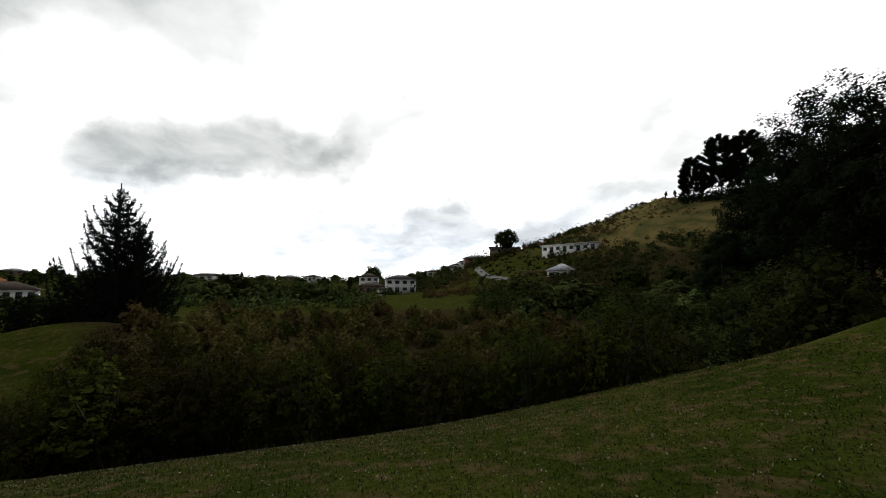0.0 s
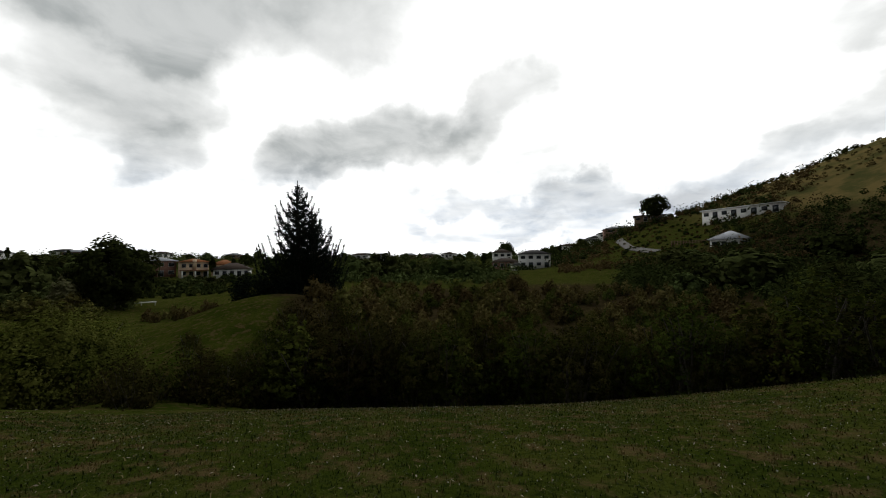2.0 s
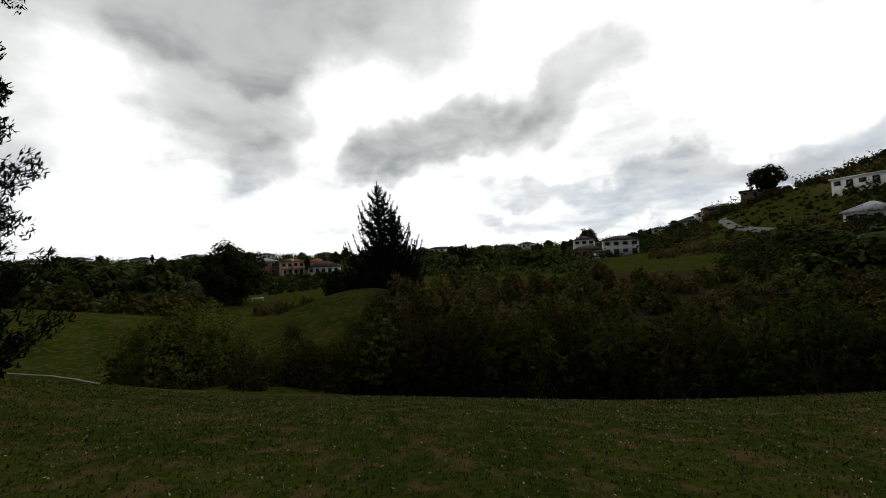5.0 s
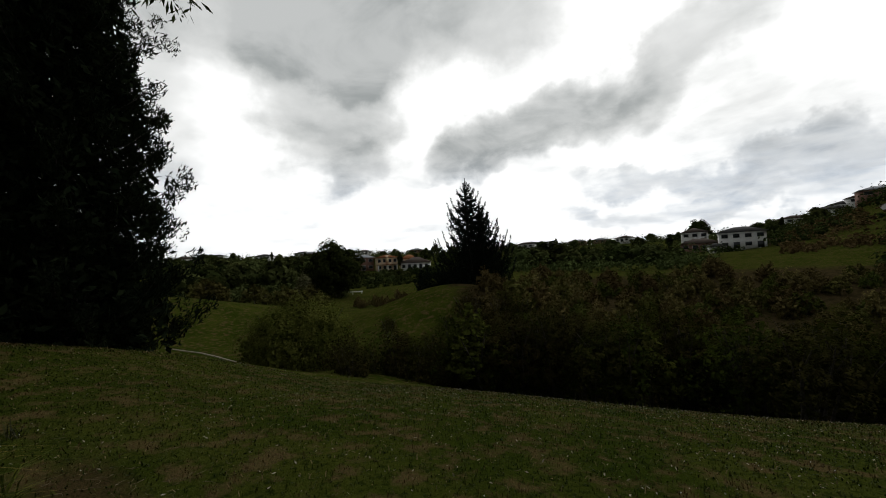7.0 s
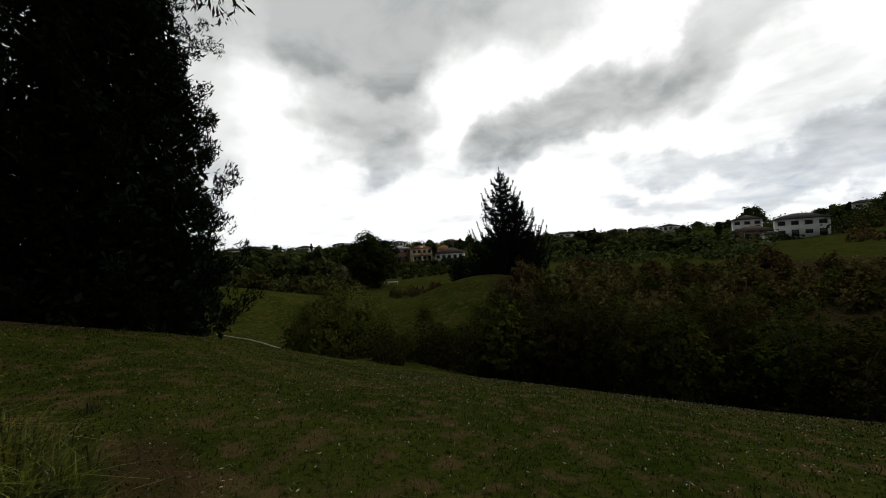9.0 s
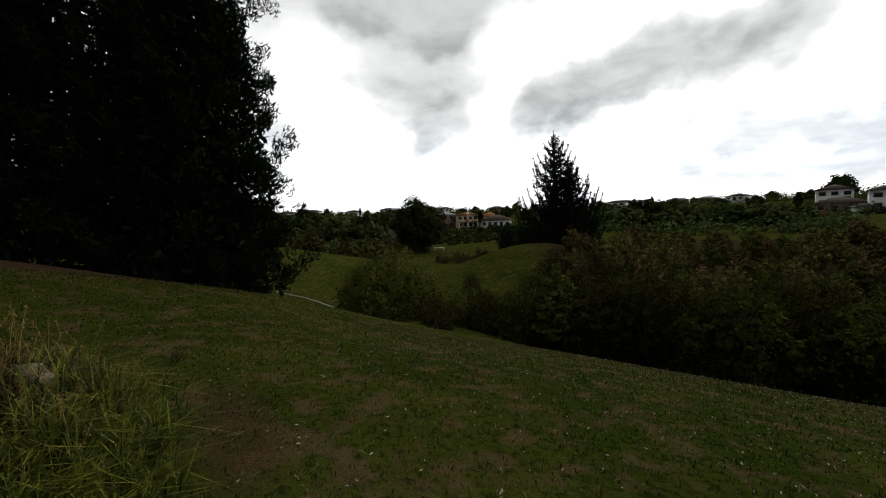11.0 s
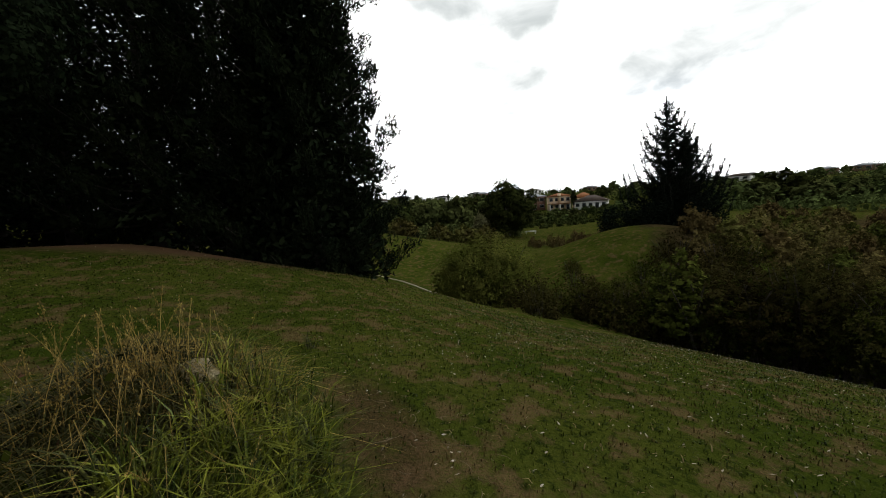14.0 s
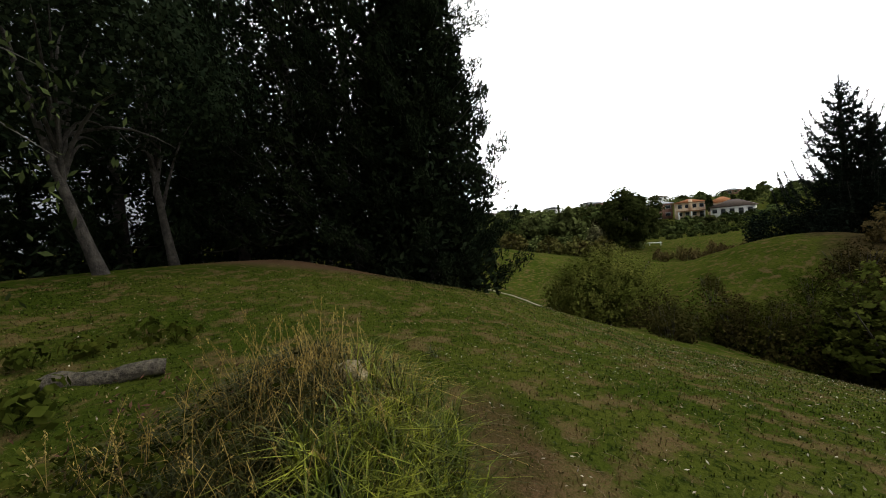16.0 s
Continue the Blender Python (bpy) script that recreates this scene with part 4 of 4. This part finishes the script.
# ---- lawn and tall grass ----
def make_lawn():
    rng = np.random.default_rng(71)
    n = 120000
    d = 1.2 + 13.5 * rng.uniform(0, 1, n) ** 0.75
    h = np.radians(rng.uniform(-52, 140, n))
    x, y = -d * np.sin(h), d * np.cos(h)
    bare = ((x + 4.3) * 0.75) ** 2 + ((y - 0.05) * 2.4) ** 2 < rng.uniform(0.0, 1.0, n) ** 3
    x, y, d = x[~bare], y[~bare], d[~bare]
    g = Geo()
    g.blades(np.stack([x, y, land(x, y) - 0.01], 1), 0.045 * (0.6 + 0.8 * rng.random(len(x))), 0.003 + 0.0007 * d, rng, 0.9)
    tagged(new("lawn_grass", g.mesh("lawn_grass", blade_green)), "short mown green lawn grass", "grass", kind="stuff")
    n = 1900
    d = 1.5 + 15 * rng.uniform(0, 1, n) ** 0.8
    h = np.radians(rng.uniform(-52, 130, n))
    x, y = -d * np.sin(h), d * np.cos(h)
    g = Geo()
    g.leaves(np.stack([x, y, land(x, y) + 0.04], 1), 0.015, rng, 2.6, None, np.array([[0, 0, 1.0]]) + rng.normal(size=(n, 3)) * 0.35)
    tagged(new("leaf_litter", g.mesh("leaf_litter", litter_pale)), "pale dry fallen leaves scattered on the lawn", "litter", kind="stuff")
    g = Geo()
    n = 1500
    c = rng.uniform(-1, 1, (60, 2)) * [9, 6] + [-2, 6]
    p = np.repeat(c, n // 60, axis=0) + rng.normal(size=(n // 60 * 60, 2)) * 0.7
    g.leaves(np.stack([p[:, 0], p[:, 1], land(p[:, 0], p[:, 1]) + 0.045], 1), 0.014, rng, 1.0)
    tagged(new("clover_flowers", g.mesh("clover_flowers", petal_white)), "small white clover flowers in the lawn", "flowers", kind="stuff")


make_lawn()


def make_tall_grass():
    rng = np.random.default_rng(81)

    def patch(name, label, mat, spots, length, width, lean):
        g = Geo()
        for cx, cy, sx, sy, n in spots:
            # blades grow in tussocks
            t = rng.normal(size=(max(6, n // 28), 2)) * [sx, sy] + [cx, cy]
            p = np.repeat(t, 28, axis=0) + rng.normal(size=(len(t) * 28, 2)) * 0.055
            p = p[p[:, 1] < -0.36 + 0.1 * np.sin(p[:, 0] * 5)]
            g.blades(np.stack([p[:, 0], p[:, 1], land(p[:, 0], p[:, 1]) - 0.02], 1), length, width, rng, lean)
        tagged(new(name, g.mesh(name, mat)), label, "grass", kind="stuff")

    patch("tall_grass", "uncut bright green tall grass in tussocks", blade_tall, [(-3.35, -0.85, 0.34, 0.24, 1500), (-2.85, -1.05, 0.26, 0.26, 900), (-4.2, -0.75, 0.35, 0.25, 500)], 0.42, 0.0075, 0.8)
    patch("rank_grass", "rank grass on the bank with shade in its dark colour", blade_shade, [(-4.1, -1.7, 0.8, 0.6, 3000), (-3.2, -2.1, 0.6, 0.5, 2000), (-3.7, -1.0, 0.5, 0.35, 2200)], 0.24, 0.006, 1.0)
    g = Geo()
    q = rng.normal(size=(1500, 2)) * [0.6, 0.38] + [-4.35, -1.25]
    q = q[q[:, 1] < -0.6]
    q = np.concatenate([q, rng.normal(size=(500, 2)) * [0.7, 0.5] + [-4.0, -2.2]])
    g.blades(np.stack([q[:, 0], q[:, 1], land(q[:, 0], q[:, 1]) - 0.02], 1), 0.27, 0.003, rng, 1.6)
    for i in range(120):
        x, y = rng.normal(size=2) * [0.8, 0.65] + [-4.1, -1.6]
        y = min(y, -0.7 - 0.1 * (i % 7))
        z = float(land(x, y))
        ln = rng.uniform(0.3, 0.62)
        a, b = rng.uniform(0, 6.28), rng.uniform(0.05, 0.45)
        k = np.linspace(0, 1, 6)[:, None]
        path = np.array([x, y, z]) + np.array([math.cos(a), math.sin(a), 0]) * ln * b * k ** 2 + np.array([0, 0, ln]) * k
        g.tube(path, 0.0022 * (1.2 - 0.6 * k[:, 0]), 3)
        f = rng.uniform(0.72, 1.0, 20)
        seeds = np.stack([np.interp(f, k[:, 0], path[:, j]) for j in range(3)], 1) + rng.normal(size=(20, 3)) * 0.009
        g.leaves(seeds, 0.0075, rng, 2.4, np.array([0, 0, 1.2]))
    tagged(new("dry_grass", g.mesh("dry_grass", blade_dry)), "straw-coloured dry grass stalks with seed heads", "grass", kind="stuff")


make_tall_grass()


# ---- paths ----
def ribbon(name, label, ends, wide, mat, lift):
    g = Geo()
    pts = np.array([at(h, d) for h, d in ends])
    k = np.linspace(0, len(pts) - 1, 40)
    line = np.stack([np.interp(k, np.arange(len(pts)), pts[:, j]) for j in range(2)], 1)
    way = np.gradient(line, axis=0)
    way /= np.linalg.norm(way, axis=1)[:, None]
    side = np.stack([-way[:, 1], way[:, 0]], 1) * wide / 2
    a, b = line - side, line + side
    za, zb = land(a[:, 0], a[:, 1]) + lift, land(b[:, 0], b[:, 1]) + lift
    v = np.concatenate([np.column_stack([a, za]), np.column_stack([b, zb]), np.column_stack([a, za - 0.5]), np.column_stack([b, zb - 0.5])])
    i = np.arange(39)
    for p, q in ((0, 40), (40, 120), (80, 0)):
        g.raw(v, np.stack([p + i, p + i + 1, q + i + 1, q + i], 1))
    tagged(new(name, g.mesh(name, mat)), label, "path", kind="structure")


ribbon("path", "narrow pale gravel path across the meadow", [(81.8, 37.8), (78.2, 35.3), (76.4, 33.5), (75.0, 31.8), (73.5, 30.0)], 0.15, gravel, 0.04)
ribbon("road", "pale worn road climbing the hillside", [(-3.9, 182), (-4.2, 168), (-5.1, 150), (-7.4, 138), (-8.4, 134)], 2.8, asphalt_pale, 0.25)

# fallen log beyond the tall grass
log = root("log", "weathered grey fallen log lying in the grass", "log", (-5.77, -4.5, float(land(-5.77, -4.5)) + 0.04), turn=-70)
g = Geo()
k = np.linspace(0, 1, 14)
g.tube(np.stack([-0.7 + 1.2 * k, 0.05 * np.sin(k * 6), 0.03 * np.sin(k * 9)], 1), 0.115 - 0.02 * k[::-1] + 0.012 * np.sin(k * 23) + 0.008 * np.sin(k * 61), 12)
part("stem", g, wood_grey, log, soft=True)
stone = root("stone", "pale weathered stone half buried in dry grass", "stone", (-4.15, -1.2, float(land(-4.15, -1.2)) + 0.08), turn=62)
g = Geo()
k = np.linspace(-1, 1, 9)
g.tube(np.stack([0.17 * k, 0.02 * np.sin(k * 5), 0.02 * np.cos(k * 4)], 1), 0.10 * np.sqrt(np.maximum(0.02, 1 - k * k)) + 0.016 * np.sin(k * 11), 9)
part("body", g, stone_pale, stone)


def make_ground_cover():
    rng = np.random.default_rng(83)
    p = rng.normal(size=(1500, 2)) * [0.5, 0.5] + [-3.3, -2.85]
    g = Geo()
    g.leaves(np.stack([p[:, 0], p[:, 1], land(p[:, 0], p[:, 1]) + rng.uniform(0.03, 0.22, 1500)], 1), 0.042, rng, 1.5)
    tagged(new("ground_ivy", g.mesh("ground_ivy", leaf_scrub_green)), "broad dark green creeping leaves on the bank", "plants", kind="stuff")
    p = rng.normal(size=(500, 2)) * [0.6, 0.7] + [-4.9, -2.7]
    g = Geo()
    g.leaves(np.stack([p[:, 0], p[:, 1], land(p[:, 0], p[:, 1]) + rng.uniform(0.02, 0.12, 500)], 1), 0.02, rng, 3.5, np.array([0.6, 0.4, 0.1]))
    tagged(new("dead_bracken", g.mesh("dead_bracken", bracken)), "reddish brown dead fern litter on the bank", "litter", kind="stuff")


make_ground_cover()


def gum_tree():
    """Leaves hang into view from a tree whose trunk stands behind the walk."""
    rng = np.random.default_rng(85)
    bx, by = -4.3, -6.6
    ob = root("gum_tree", "slender gum tree with long hanging leaves overhead", "tree", (bx, by, float(land(bx, by)) - 0.1))
    g = Geo()
    t = np.linspace(0, 1, 10)
    g.tube(np.stack([0.3 * t, 0.2 * np.sin(t * 3), 7.5 * t], 1), 0.15 * (1.1 - t), 9)
    part("trunk", g, bark_pale, ob, soft=True)
    leaf = Geo()
    for ex, ey, ez in ((-2.5, 7.7, 5.6), (-0.2, 2.6, 3.6), (0.0, 3.3, 2.1), (-0.3, 3.1, 2.9), (0.5, 3.0, 1.55), (-0.6, 2.3, 5.2), (0.5, 2.0, 4.6), (-1.2, 2.6, 6.2), (1.5, -1.0, 6.5), (-1.8, -0.5, 6.8)):
        g = Geo()
        start = np.array([0.2, 0.1, max(2.6, ez * 0.72)])
        k = np.linspace(0, 1, 12)[:, None]
        path = start + (np.array([ex, ey, ez]) - start) * k + np.array([0, 0, 0.7]) * np.sin(k * 3.1)
        g.tube(path, 0.045 * (1.05 - k[:, 0]), 6)
        part("limb", g, bark_pale, ob)
        m = 130 if ez < 4 else 340
        f = rng.uniform(0.8 if ey > 5 else 0.45, 1.03, m)
        along = np.stack([np.interp(f, k[:, 0], path[:, j]) for j in range(3)], 1)
        leaf.leaves(along + rng.normal(size=(m, 3)) * [0.28, 0.28, 0.2] - [0, 0, 0.2], 0.036, rng, 2.6 if ez < 4 else 4.5, np.array([0, 0, -1.0]))
    # unseen crown, added wide and dense to shade the lawn's left side
    c = dome(rng, 130, 4.2, 6.6, 12.0, 0.4)
    leaf.leaves(clump_points(rng, c, 60, 0.7), 0.13, rng, 3.0, np.array([0, 0, -0.8]))
    part("foliage", leaf, leaf_gum, ob)


gum_tree()

# retaining fence below the hillside road
fence = root("retaining_fence", "weathered timber post fence along a cutting on the hill", "fence", spot(-12.0, 137, 0.0), turn=-12)
for i in range(13):
    x = -4.6 + 0.77 * i
    g = Geo()
    g.box(x - 0.11, x + 0.11, -0.11, 0.11, -2.0, 1.15 + 0.1 * math.sin(i * 2.1))
    part("post", g, timber_brown, fence)
for z in (0.25, 0.75):
    g = Geo()
    g.box(-4.8, 4.9, 0.112, 0.17, z, z + 0.22)
    part("rail", g, timber_brown, fence)

# low white rail at the foot of the large tree
rail = root("rail_fence", "low pale timber rail in the hollow", "fence", spot(59.7, 76, 0.0), turn=59)
for x in (-2.6, -0.9, 0.9, 2.6):
    g = Geo()
    g.box(x - 0.06, x + 0.06, -0.06, 0.06, -0.3, 0.62)
    part("post", g, frame_white, rail)
g = Geo()
g.box(-2.8, 2.8, -0.09, -0.062, 0.38, 0.58)
part("rail", g, frame_white, rail)

# needle-dark crowns and dimmed bark: the canopy's shade is in their colours
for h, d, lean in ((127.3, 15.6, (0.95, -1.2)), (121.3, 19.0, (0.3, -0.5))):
    broadleaf(91 + int(d), "broadleaf_tree", "leaning rough grey trunk with dark hanging foliage", spot(h, d, 0.1), 11.0, 3.8, 3.0, 130, 60, 0.11, leaf_pine, "trees beside the pines", 0.18, 0.8, bark_half_shade, lean)


def twigs():
    """Dead twigs and straws on the trodden ground."""
    rng = np.random.default_rng(87)
    g = Geo()
    for i in range(120):
        if i < 60:
            x, y = rng.normal(size=2) * [0.8, 0.35] + [-4.0, 0.15]
        else:
            d, h = rng.uniform(1.8, 7), math.radians(rng.uniform(-30, 115))
            x, y = -d * math.sin(h), d * math.cos(h)
        a, ln = rng.uniform(0, 6.28), rng.uniform(0.02, 0.085)
        k = np.linspace(-1, 1, 4)[:, None]
        line = np.array([x, y]) + np.array([math.cos(a), math.sin(a)]) * ln * k + np.array([-math.sin(a), math.cos(a)]) * 0.02 * k ** 2
        g.tube(np.column_stack([line, land(line[:, 0], line[:, 1]) + 0.03]), np.array([0.0012, 0.002, 0.002, 0.001]), 4)
    tagged(new("fallen_twigs", g.mesh("fallen_twigs", twig_brown)), "pale dead twigs and straws lying on the turf", "litter", kind="stuff")


twigs()


def weed(place, seed):
    rng = np.random.default_rng(seed)
    ob = root("weed", "broad-leaved dark weed growing out of the lawn", "plant", place, "weeds in the lawn")
    g = Geo()
    for i in range(7):
        a = rng.uniform(0, 6.28)
        k = np.linspace(0, 1, 5)[:, None]
        g.tube(np.array([math.cos(a), math.sin(a), 0]) * 0.24 * k ** 1.5 + np.array([0, 0, 0.28]) * k, 0.006 * (1.2 - k[:, 0]), 4)
    part("stalk", g, leaf_scrub_green, ob)
    g = Geo()
    clad(g, rng, dome(rng, 12, 0.34, 0.06, 0.32, 0.4), 5, 0.09, 0.09, 1.3)
    part("foliage", g, leaf_scrub_green, ob)


for i, (x, y) in enumerate(((-7.3, -4.5), (-7.5, -5.1), (-6.6, -5.2), (-6.2, -5.6), (-4.9, -4.5), (-4.6, -4.2))):
    weed((x, y, float(land(x, y)) - 0.02), 120 + i)
